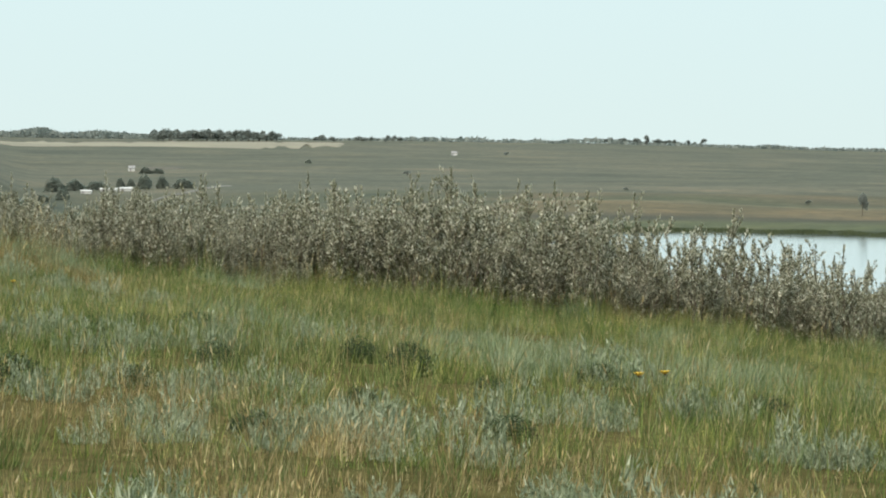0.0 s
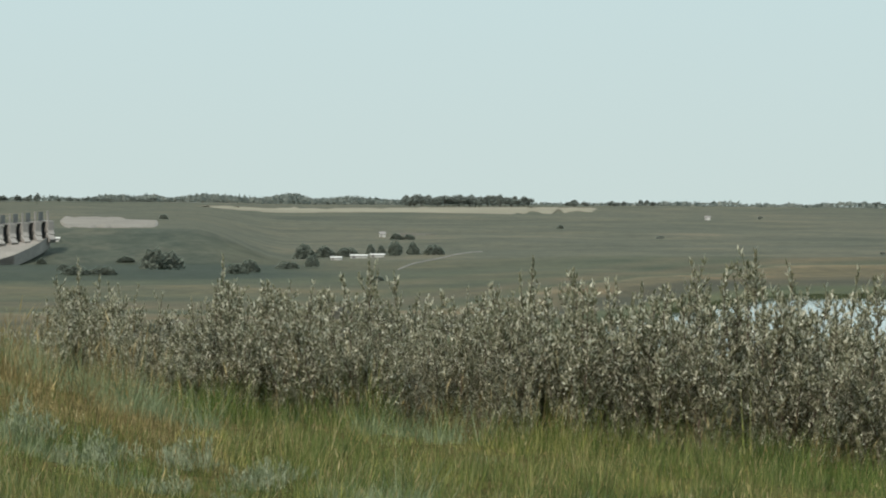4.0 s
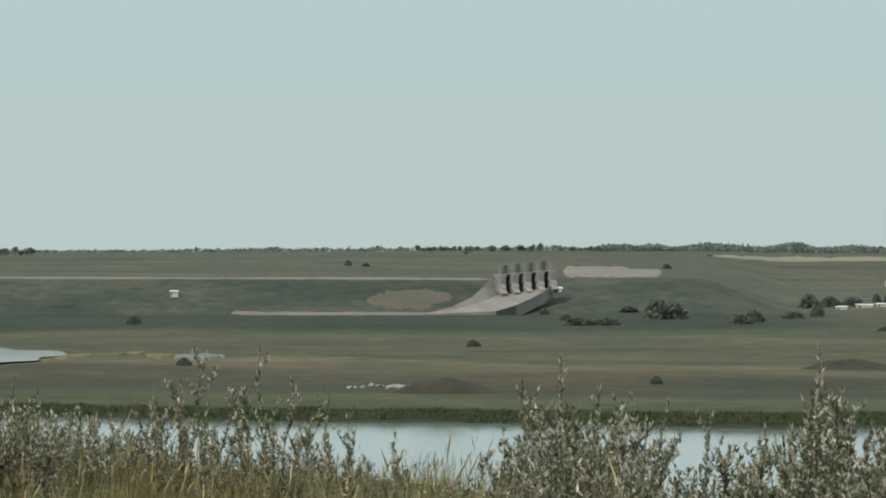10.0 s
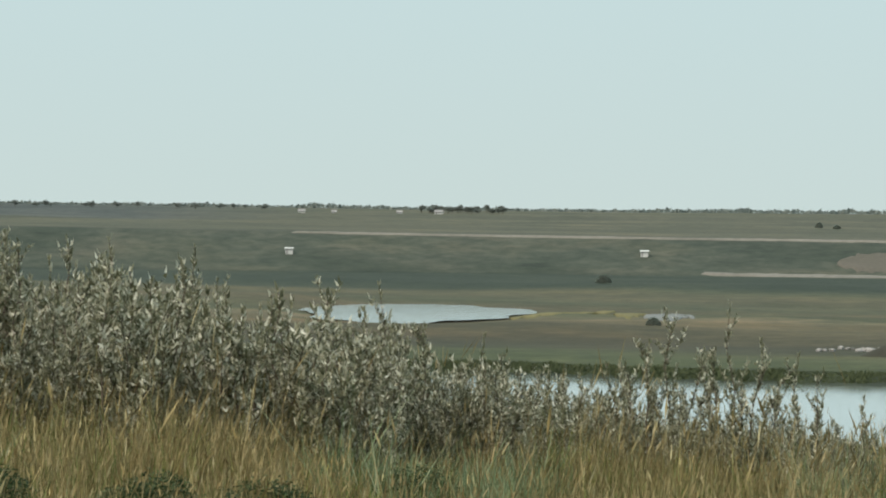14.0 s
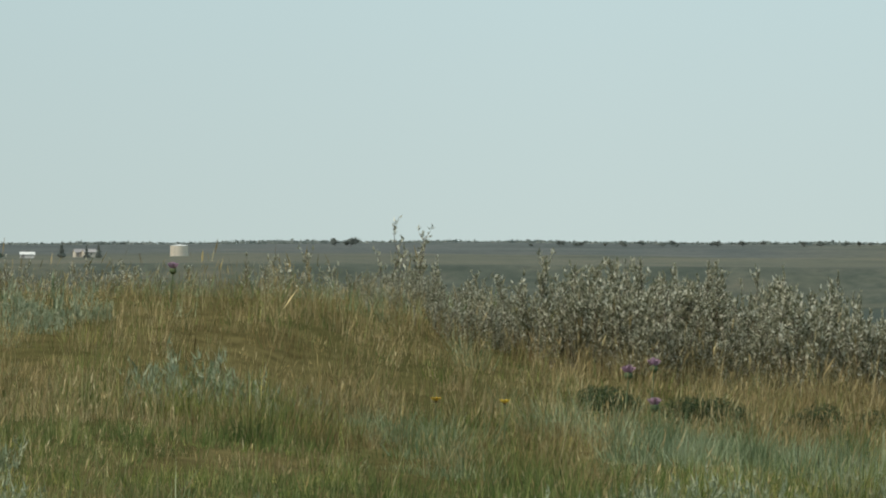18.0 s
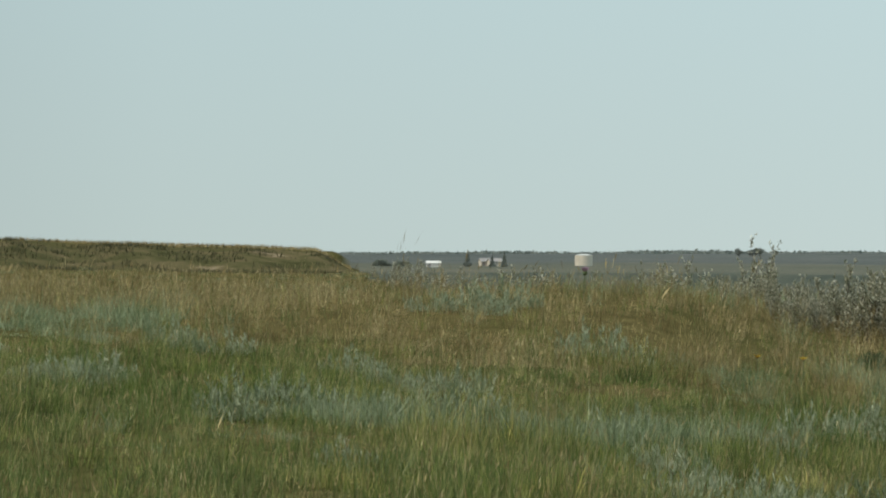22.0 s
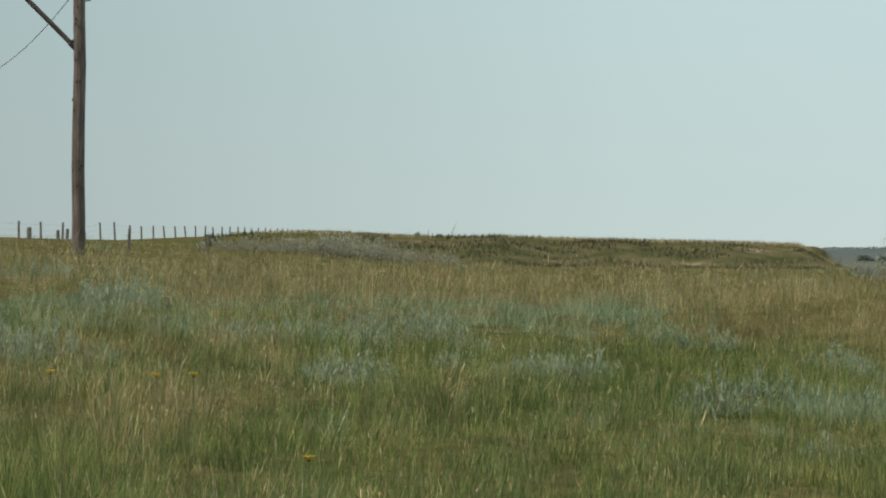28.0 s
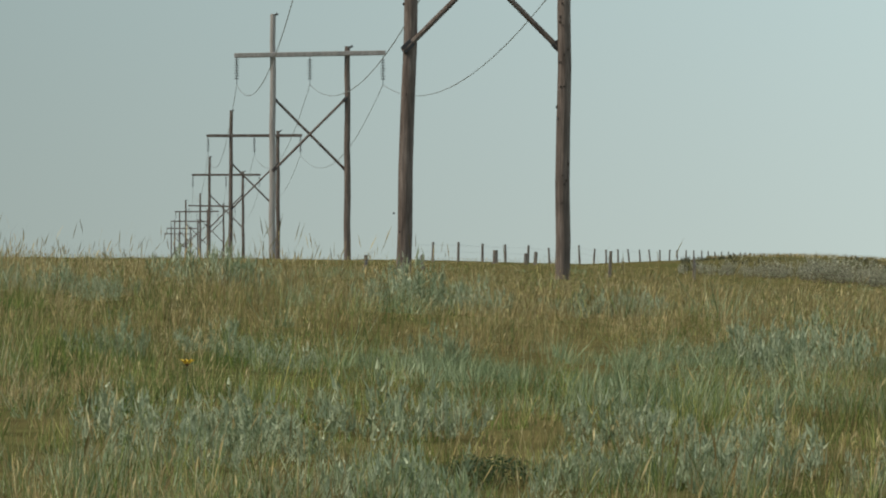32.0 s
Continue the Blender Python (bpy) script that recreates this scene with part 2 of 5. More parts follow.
def valley(th, d):
    """The river, the plain, the dam's slope and the upland behind."""
    w = far_shore(th)
    dam = 1 - smooth(25.3, 26.5, th)
    open_side = smooth(27.5, 31, th)
    toe_z = EYE + TOE * tan_deg(-0.71)
    up_z = EYE + 4600 * tan_deg(horizon_rise(th))
    flat_z = -21.5 + (up_z + 21.5) * np.clip((TOE - w) / (4600 - w), 0, 1)
    toe_z = toe_z * (1 - open_side) + flat_z * open_side
    crest_z = EYE + CREST * tan_deg(crest_rise(th))
    crest_z = crest_z * dam + (1 - dam) * (toe_z + (up_z - toe_z) * (CREST - TOE) / (4600 - TOE))
    bank_d = w * 1.045
    z = np.where(d < w, WATER - 1.6 * smooth(0, 60, w - d) - 0.1, 0)
    u = np.clip((d - w) / (bank_d - w), 0, 1)
    z = np.where((d >= w) & (d < bank_d), WATER - 0.1 + 2.3 * u ** 0.6, z)
    u = np.clip((d - bank_d) / (TOE - bank_d), 0, 1)
    z = np.where((d >= bank_d) & (d < TOE), WATER + 2.2 + (toe_z - WATER - 2.2) * u, z)
    u = np.clip((d - TOE) / (CREST - TOE), 0, 1)
    z = np.where((d >= TOE) & (d < CREST), toe_z + (crest_z - toe_z) * u, z)
    u = np.clip((d - CREST - 14) / (4600 - CREST - 14), 0, 1)
    z = np.where(d >= CREST, crest_z + (up_z - crest_z) * u ** 0.85, z)
    z = np.where(d > 4600, up_z - (d - 4600) * 0.02, z)
    x, y = d * np.sin(np.radians(th)), d * np.cos(np.radians(th))
    roll = (value_noise(x, y, 240, 5) - 0.5) * 3.0 + (value_noise(x, y, 80, 6) - 0.5) * 2.4
    z = z + roll * smooth(bank_d, bank_d + 150, d) * (1 - 0.9 * smooth(TOE - 120, TOE, d) * (1 - smooth(CREST, 2600, d)) * dam) * (1 - 0.7 * smooth(3500, 4600, d))
    return z


POND = (16.72, 1150.0, 0.86, 70.0)   # bearing, distance, half widths


def ground_z(x, y):
    x, y = np.asarray(x, float), np.asarray(y, float)
    d = np.hypot(x, y)
    th = np.degrees(np.arctan2(x, y))
    e = edge_of_bluff(th)
    low = valley(np.clip(th, 4, 60), d)
    u = smooth(0, 78, d - e)
    drop = bluff(x, y) * (1 - u) + (WATER - 1.5) * u
    z = np.where(d < e + 78, drop, low)
    z = np.where(e > 3000, bluff(x, y) + smooth(700, 4600, d) * 3, z)
    r = np.hypot((th - POND[0]) / POND[2], (d - POND[1]) / POND[3])
    return z * (1 - smooth(2.2, 0.9, r)) + (-22.0) * smooth(2.2, 0.9, r)


def from_arrays(name, verts, faces, mat, smooth_shade=False):
    """A mesh object from numpy arrays; faces is one array of equal corner counts, or a list of such arrays."""
    me = bpy.data.meshes.new(name)
    faces = faces if isinstance(faces, list) else [faces]
    verts = np.ascontiguousarray(verts, np.float32)
    loops = np.concatenate([f.ravel() for f in faces]).astype(np.int32)
    sizes = np.concatenate([np.full(len(f), f.shape[1]) for f in faces]).astype(np.int32)
    me.vertices.add(len(verts))
    me.vertices.foreach_set("co", verts.ravel())
    me.loops.add(len(loops))
    me.loops.foreach_set("vertex_index", loops)
    me.polygons.add(len(sizes))
    me.polygons.foreach_set("loop_start", np.concatenate([[0], np.cumsum(sizes)[:-1]]).astype(np.int32))
    me.polygons.foreach_set("loop_total", sizes)
    if smooth_shade:
        me.polygons.foreach_set("use_smooth", np.ones(len(sizes), bool))
    me.update(calc_edges=True)
    me.materials.append(mat)
    return me


def part(name, bm, material, parent=None, label=""):
    """One bmesh as one mesh object under a thing or a part."""
    me = bpy.data.meshes.new(name)
    bm.to_mesh(me)
    bm.free()
    me.materials.append(material)
    ob = new(name, me)
    ob.parent = parent
    return tagged(ob, label) if label else ob


def empty(name, at, label, category, group="", rz=0.0):
    ob = new(name)
    ob.empty_display_size = 0.2
    ob.matrix_world = pose(*at, 0, 0, rz)
    return tagged(ob, label, category, group)


def box(bm, size, at=(0, 0, 0), turn=None, bevel=0.0):
    made = bmesh.ops.create_cube(bm, size=1.0)["verts"]
    m = Matrix.Translation(at) @ (turn or Matrix()) @ Matrix.Diagonal((*size, 1))
    bmesh.ops.transform(bm, matrix=m, verts=made)
    if bevel:
        edges = list({e for v in made for e in v.link_edges})
        bmesh.ops.bevel(bm, geom=edges, offset=bevel, segments=1, affect="EDGES")


def rod(bm, a, b, r1, r2=None, sides=8, caps=True):
    a, b = Vector(a), Vector(b)
    r2 = r1 if r2 is None else r2
    made = bmesh.ops.create_cone(bm, cap_ends=caps, segments=sides, radius1=r1, radius2=r2, depth=(b - a).length)["verts"]
    m = Matrix.Translation((a + b) / 2) @ (b - a).to_track_quat("Z", "Y").to_matrix().to_4x4()
    bmesh.ops.transform(bm, matrix=m, verts=made)


# ---- ground ----
k = Nodes("meadow_ground", 0.95)


def attribute(k, name):
    t = k.n.new("ShaderNodeAttribute")
    t.attribute_name = name
    return t.outputs["Fac"]


over = attribute(k, "beyond_shore")
wob = k.math("MULTIPLY_ADD", k.noise(0.012, (1, 1, 0.2), 4.0), 120.0, -60.0)
wob2 = k.math("MULTIPLY_ADD", k.noise(0.05, (1, 1, 0.2), 4.0), 40.0, -20.0)
over_w = k.math("ADD", over, k.math("MULTIPLY", k.math("ADD", wob, wob2), k.steps(k.math("DIVIDE", over, 200.0), [(0.0, (0.05, 0.05, 0.05)), (1.0, (1, 1, 1))])))
bands = k.steps(k.math("DIVIDE", over_w, 1000.0), [
    (0.0, (0.034, 0.046, 0.022)), (0.016, (0.036, 0.050, 0.022)), (0.024, (0.092, 0.108, 0.046)), (0.055, (0.098, 0.108, 0.048)), (0.085, (0.066, 0.066, 0.036)),
    (0.15, (0.072, 0.064, 0.034)), (0.19, (0.090, 0.080, 0.042)), (0.225, (0.156, 0.124, 0.066)), (0.275, (0.140, 0.114, 0.060)), (0.30, (0.185, 0.156, 0.094)),
    (0.318, (0.082, 0.092, 0.046)), (0.40, (0.130, 0.108, 0.062)), (0.47, (0.080, 0.090, 0.048)), (0.56, (0.120, 0.110, 0.064)), (0.62, (0.080, 0.092, 0.052)), (0.90, (0.105, 0.102, 0.060))])
strip = k.steps(k.math("DIVIDE", attribute(k, "dam_foot"), 1.0), [(0.0, (0, 0, 0)), (1.0, (1, 1, 1))])
bands = k.mix(strip, bands, (0.040, 0.056, 0.036))
# dam face grass, cooled towards blue to put haze into its colour
slope = k.steps(k.noise(0.03, (1, 1, 5), 6.0), [(0.3, (0.062, 0.078, 0.058)), (0.5, (0.080, 0.094, 0.070)), (0.7, (0.105, 0.110, 0.082))])
bands = k.mix(attribute(k, "dam_face"), bands, slope)
up = k.steps(k.noise(0.006, (1, 1, 0.3), 5.0), [(0.3, (0.084, 0.092, 0.064)), (0.5, (0.112, 0.114, 0.078)), (0.7, (0.160, 0.145, 0.100))])
bands = k.mix(attribute(k, "upland"), bands, up)
# blue-grey ridge beyond the dam: distance haze painted into the ground colour
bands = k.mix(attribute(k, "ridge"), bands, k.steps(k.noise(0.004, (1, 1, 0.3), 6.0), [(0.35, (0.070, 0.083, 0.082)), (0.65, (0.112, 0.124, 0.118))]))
mott = k.steps(k.noise(0.02, (1, 1, 0.3), 5.0), [(0.3, (0.62, 0.70, 0.64)), (0.5, (0.95, 0.97, 0.95)), (0.68, (1.28, 1.16, 1.06))])
fine = k.steps(k.noise(0.16, (1, 1, 1), 7.0, 0.7), [(0.35, (0.60, 0.66, 0.62)), (0.65, (1.35, 1.27, 1.2))])
far_c = k.mix(1.0, k.mix(1.0, bands, mott, "MULTIPLY"), fine, "MULTIPLY")
near_c = k.steps(k.noise(0.25, (1, 1, 1), 6.0), [(0.3, (0.050, 0.054, 0.020)), (0.5, (0.095, 0.080, 0.036)), (0.7, (0.060, 0.066, 0.024))])
near_c = k.mix(1.0, near_c, k.steps(k.noise(6.0, (1, 1, 1), 6.0), [(0.3, (0.55, 0.55, 0.5)), (0.7, (1.2, 1.2, 1.15))]), "MULTIPLY")
bank_c = k.steps(k.noise(0.35, (1, 1, 1.5), 6.0, 0.7), [(0.3, (0.030, 0.034, 0.015)), (0.46, (0.064, 0.062, 0.029)), (0.6, (0.105, 0.086, 0.047)), (0.7, (0.25, 0.20, 0.14))])
near_c = k.mix(attribute(k, "bank"), near_c, bank_c)
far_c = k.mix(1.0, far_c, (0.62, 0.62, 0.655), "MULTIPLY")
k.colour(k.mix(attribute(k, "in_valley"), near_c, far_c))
k.l.new(k.math("MULTIPLY", attribute(k, "in_valley"), 0.3), k.b.inputs["Specular IOR Level"])
k.bump(k.noise(1.2, (1, 1, 1), 6.0), 0.5, 0.15)
GROUND = k.mat

ths = np.unique(np.round(np.concatenate([np.linspace(-180, -14, 40), np.arange(-14, 42.01, 0.2), np.linspace(43, 180, 40), [4.2, 4.3, 4.4, 4.5]]), 3))[:-1]
near_r = np.concatenate([[2.0], np.arange(5, 140, 1.6), np.arange(140, 330, 4.0)])
far_r = np.concatenate([np.arange(330, 700, 18), np.arange(700, 1690, 8), [1698, TOE, 1712, 1735, 1758, CREST, 1776, 1784, 1800], np.geomspace(1830, 4900, 55)])
rings = np.concatenate([near_r, far_r])
TT, RR = np.meshgrid(ths, rings)
GX, GY = RR * np.sin(np.radians(TT)), RR * np.cos(np.radians(TT))
gv = np.stack([GX, GY, ground_z(GX, GY)], -1).reshape(-1, 3)
nt, nr = len(ths), len(rings)
ii, jj = np.meshgrid(np.arange(nt), np.arange(nr - 1))
i2 = (ii + 1) % nt
quads = np.stack([jj * nt + ii, jj * nt + i2, (jj + 1) * nt + i2, (jj + 1) * nt + ii], -1).reshape(-1, 4)
hub = len(gv)
gv = np.vstack([gv, [[0, 0, float(ground_z(0.0, 0.01))]]])
a = np.arange(nt)
fan = np.stack([np.full(nt, hub), a, (a + 1) % nt], -1)[:, ::-1]
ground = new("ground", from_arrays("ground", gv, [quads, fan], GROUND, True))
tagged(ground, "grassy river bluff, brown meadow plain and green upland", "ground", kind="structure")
tc = np.clip(TT, 4, 60)
dam_side = 1 - smooth(25.2, 26.4, tc)
for nm, val in (("beyond_shore", RR - far_shore(tc)), ("dam_foot", smooth(1395, 1425, RR) * (1 - smooth(1700, 1702, RR)) * (1 - smooth(26.0, 27.5, tc))),
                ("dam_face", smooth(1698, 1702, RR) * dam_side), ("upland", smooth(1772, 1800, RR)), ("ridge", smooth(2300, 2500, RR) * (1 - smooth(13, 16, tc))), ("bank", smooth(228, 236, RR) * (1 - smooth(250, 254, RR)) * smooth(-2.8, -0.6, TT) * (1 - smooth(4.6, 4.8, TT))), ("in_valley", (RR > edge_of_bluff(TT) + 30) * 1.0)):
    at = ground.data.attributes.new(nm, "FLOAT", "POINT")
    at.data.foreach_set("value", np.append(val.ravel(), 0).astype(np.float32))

# ---- river and pond ----
k = Nodes("river_water", 0.08, 0.0, 0.5)
k.colour(k.steps(k.noise(0.05, (1, 1, 1), 3.0), [(0.3, (0.15, 0.18, 0.165)), (0.7, (0.21, 0.24, 0.222))]))
k.bump(k.noise(0.6, (1, 1, 1), 4.0), 0.12, 0.05)
WATER_MAT = k.mat
wt = np.arange(6, 60.1, 1.0)
wv = np.concatenate([np.stack([r * np.sin(np.radians(wt)), r * np.cos(np.radians(wt)), np.full(len(wt), WATER)], -1)
                     for r in (105, 400, 800, 1250, 1420)])
n = len(wt)
wf = np.array([[r * n + i, (r + 1) * n + i, (r + 1) * n + i + 1, r * n + i + 1] for r in range(4) for i in range(n - 1)])
tagged(new("river", from_arrays("river", wv, wf, WATER_MAT)), "calm pale river reflecting the overcast sky", "river", kind="structure")
pa = np.linspace(0, 2 * np.pi, 60, endpoint=False)
prr = 1.5 + 0.16 * np.sin(3 * pa + 1) + 0.10 * np.sin(7 * pa) + 0.06 * np.sin(13 * pa + 2)
pth, pd = POND[0] + POND[2] * prr * np.cos(pa), POND[1] + POND[3] * prr * np.sin(pa)
pv = np.stack([pd * np.sin(np.radians(pth)), pd * np.cos(np.radians(pth)), np.full(60, -21.35)], -1)
pv = np.vstack([pv, bearing(POND[0], POND[1], -21.35)])
tagged(new("pond", from_arrays("pond", pv, np.array([[60, i, (i + 1) % 60] for i in range(60)]), WATER_MAT)), "shallow pale pond in the meadow", "pond", kind="structure")
# ---- grass ----
def blades(x, y, h, w, lean, head=False, rows=2, ph=None):
    """Curved tapering blades of grass at those places; with head, a thin stem with a seed head."""
    n = len(x)
    base = np.stack([x, y, ground_z(x, y) - 0.015], -1)
    az = rng.uniform(0, 2 * np.pi, n)
    ph = rng.uniform(0, 2 * np.pi, n) if ph is None else ph
    side = np.stack([np.cos(az), np.sin(az), np.zeros(n)], -1)
    bend = np.stack([np.cos(ph), np.sin(ph), np.zeros(n)], -1) * (lean * h)[:, None]
    bend[:, 0] += 0.06 * h
    up = np.stack([np.zeros(n), np.zeros(n), h], -1)

    def at(u):
        return base + up * u + bend * u * u

    if head:
        s = side * (w * 0.22)[:, None]
        g = side * w[:, None]
        v = np.stack([at(0) - s, at(0) + s, at(0.74), at(0.86) - g, at(0.86) + g, at(1.0)], 1)
        f = [[0, 1, 2], [2, 4, 3], [3, 4, 5]]
        per = 6
    elif rows == 1:
        s = side * w[:, None]
        v = np.stack([at(0) - s, at(0) + s, at(1.0)], 1)
        f, per = [[0, 1, 2]], 3
    else:
        s = side * w[:, None]
        v = np.stack([at(0) - s * 0.7, at(0) + s * 0.7, at(0.5) + s, at(0.5) - s, at(1.0)], 1)
        f, per = [[0, 1, 2], [0, 2, 3], [3, 2, 4]], 5
    off = (np.arange(n) * per)[:, None, None]
    return v.reshape(-1, 3), (np.array(f)[None] + off).reshape(-1, 3)


def joined(parts):
    vs, fs, at = [], [], 0
    for v, f in parts:
        vs.append(v)
        fs.append(f + at)
        at += len(v)
    return np.concatenate(vs), np.concatenate(fs)


def sector(n, cx, cy, t0, t1, r0, r1):
    """Random places in a sector of a ring round (cx, cy)."""
    t = np.radians(rng.uniform(t0, t1, n))
    r = np.sqrt(rng.uniform(r0 * r0, r1 * r1, n))
    return cx + r * np.sin(t), cy + r * np.cos(t)


def on_bluff(x, y, slack=2.0):
    d, th = np.hypot(x, y), np.degrees(np.arctan2(x, y))
    return d < edge_of_bluff(th) + slack


def dryness(x, y):
    """From 0, lush green, to 1, dry golden grass."""
    d = np.hypot(x, y)
    th = np.degrees(np.arctan2(x, y))
    a = smooth(33, 45, d - 6 * smooth(1, -4, th) + 7 * smooth(11, 14, th)) * (1 - 0.6 * smooth(16, 21, th)) * (1 - 0.25 * smooth(-3, -7, th)) + 0.08 + 0.30 * smooth(0.5, -4, th) * (y > 0) + 0.12 * smooth(31, 24, y) * (x > -4)
    u, v = along_belt(x, y)
    a = a + 0.5 * smooth(-7, -3, v) * (1 - smooth(0, 1.2, u)) * smooth(-8, -6, u) + 0.2 * smooth(3, -1, th) * (y > 0) - 0.5 * smooth(-2.5, -0.5, u) * (1 - smooth(-6.5, -4.5, v)) * smooth(-20, -12, v) - 0.85 * smooth(0.5, 2, u) * smooth(-17, -9, v) * (1 - smooth(-2.5, -1.2, v)) + 0.45 * smooth(-1.6, -0.6, v) * smooth(-0.5, 0.8, u)
    near = smooth(-8, -5, th) * (1 - smooth(7, 10, th)) * (y > 0)
    a = a + near * (0.3 * smooth(36, 52, d) - 0.3 * (1 - smooth(22, 30, d)))
    n = 0.6 * value_noise(x, y, 4.2, 11) + 0.4 * value_noise(x, y, 1.5, 12)
    return np.clip(a * 0.8 + (n - 0.5) * 0.85, 0.03, 0.93)


CLUMPS = [(0.45, (0.60, 0.76, 0.6), 0.42, 0.6), (1.3, (1.5, 1.36, 1.18), 0.50, 0.60), (2.6, (0.46, 0.54, 0.40), 0.42, 0.64), (5.5, (0.42, 0.50, 0.42), 0.50, 0.62), (8.0, (1.75, 1.6, 1.4), 0.54, 0.64)]
GREEN = leafy("green_grass", [(0.0, (0.055, 0.085, 0.022)), (0.35, (0.122, 0.162, 0.047)), (0.7, (0.215, 0.238, 0.084)), (1.0, (0.44, 0.40, 0.20))], CLUMPS)
GOLD = leafy("golden_grass", [(0.0, (0.175, 0.135, 0.062)), (0.4, (0.32, 0.25, 0.122)), (0.75, (0.46, 0.365, 0.195)), (1.0, (0.62, 0.53, 0.33))], [(0.4, (0.80, 0.82, 0.76), 0.42, 0.6), (1.1, (0.66, 0.62, 0.52), 0.5, 0.62), (2.6, (0.54, 0.54, 0.46), 0.42, 0.64), (6.0, (0.56, 0.57, 0.52), 0.52, 0.64), (8.0, (1.5, 1.46, 1.38), 0.54, 0.64)])

SAGE_BLADE = leafy("sage_blade", [(0.0, (0.135, 0.172, 0.090)), (0.5, (0.235, 0.282, 0.165)), (1.0, (0.40, 0.44, 0.29))], [(2.6, (0.55, 0.62, 0.52), 0.42, 0.64), (5.5, (0.48, 0.56, 0.46), 0.48, 0.62), (8.0, (1.4, 1.36, 1.3), 0.54, 0.66)])


def sageness(x, y):
    """How much silvery sage grows there, from 0 to 1, in drifts."""
    n = 0.62 * value_noise(x, y, 3.4, 31) + 0.38 * value_noise(x, y, 1.1, 32)
    d, th = np.hypot(x, y), np.degrees(np.arctan2(x, y))
    less = smooth(38, 44, d) * 0.10 + 0.035 * smooth(5, 1, th) * (y > 0) + 0.05 * (1 - smooth(23, 30, d)) * smooth(-5, -3, th) * (y > 0) + smooth(14, 18, th) * 0.06 + smooth(1, -3, th) * 0.02 * (y > 0) + 0.02 + (1 - smooth(26, 32, d)) * smooth(12, 8, th) * 0.15 * (y > 0)
    u, v = along_belt(x, y)
    less = less + 0.05 * smooth(2, -1, th) * (1 - smooth(44, 50, d)) * (y > 0) - 0.13 * smooth(-2, 0, u) * smooth(-14, -8, v) * (1 - smooth(-5, -3.5, v) * (1 - smooth(0.3, 1.5, u))) * (1 - smooth(-3, -1.5, v))
    return smooth(0.47 + less, 0.62 + less, n)


ZONES = [  # count, centre, bearings, distances, size, segments
    (270000, 0, 0, -11, 15, 16.5, 30, 0.8, 1), (280000, 0, 0, -11, 15, 29, 47, 0.85, 1), (190000, 0, 0, 14, 31, 26, 52, 0.85, 1), (430000, -12.8, -9.2, 22.5, 38.0, 17, 61, 0.95, 1),
    (140000, 0, 0, -3, 14, 29, 40, 0.8, 1), (90000, 0, 0, -11, 10, 46, 72, 1.4, 1), (70000, 0, 0, -11, 5.5, 72, 125, 1.8, 1), (60000, 0, 0, -11, 5, 125, 240, 2.7, 1)]
greens, golds, heads, sages = [], [], [], []
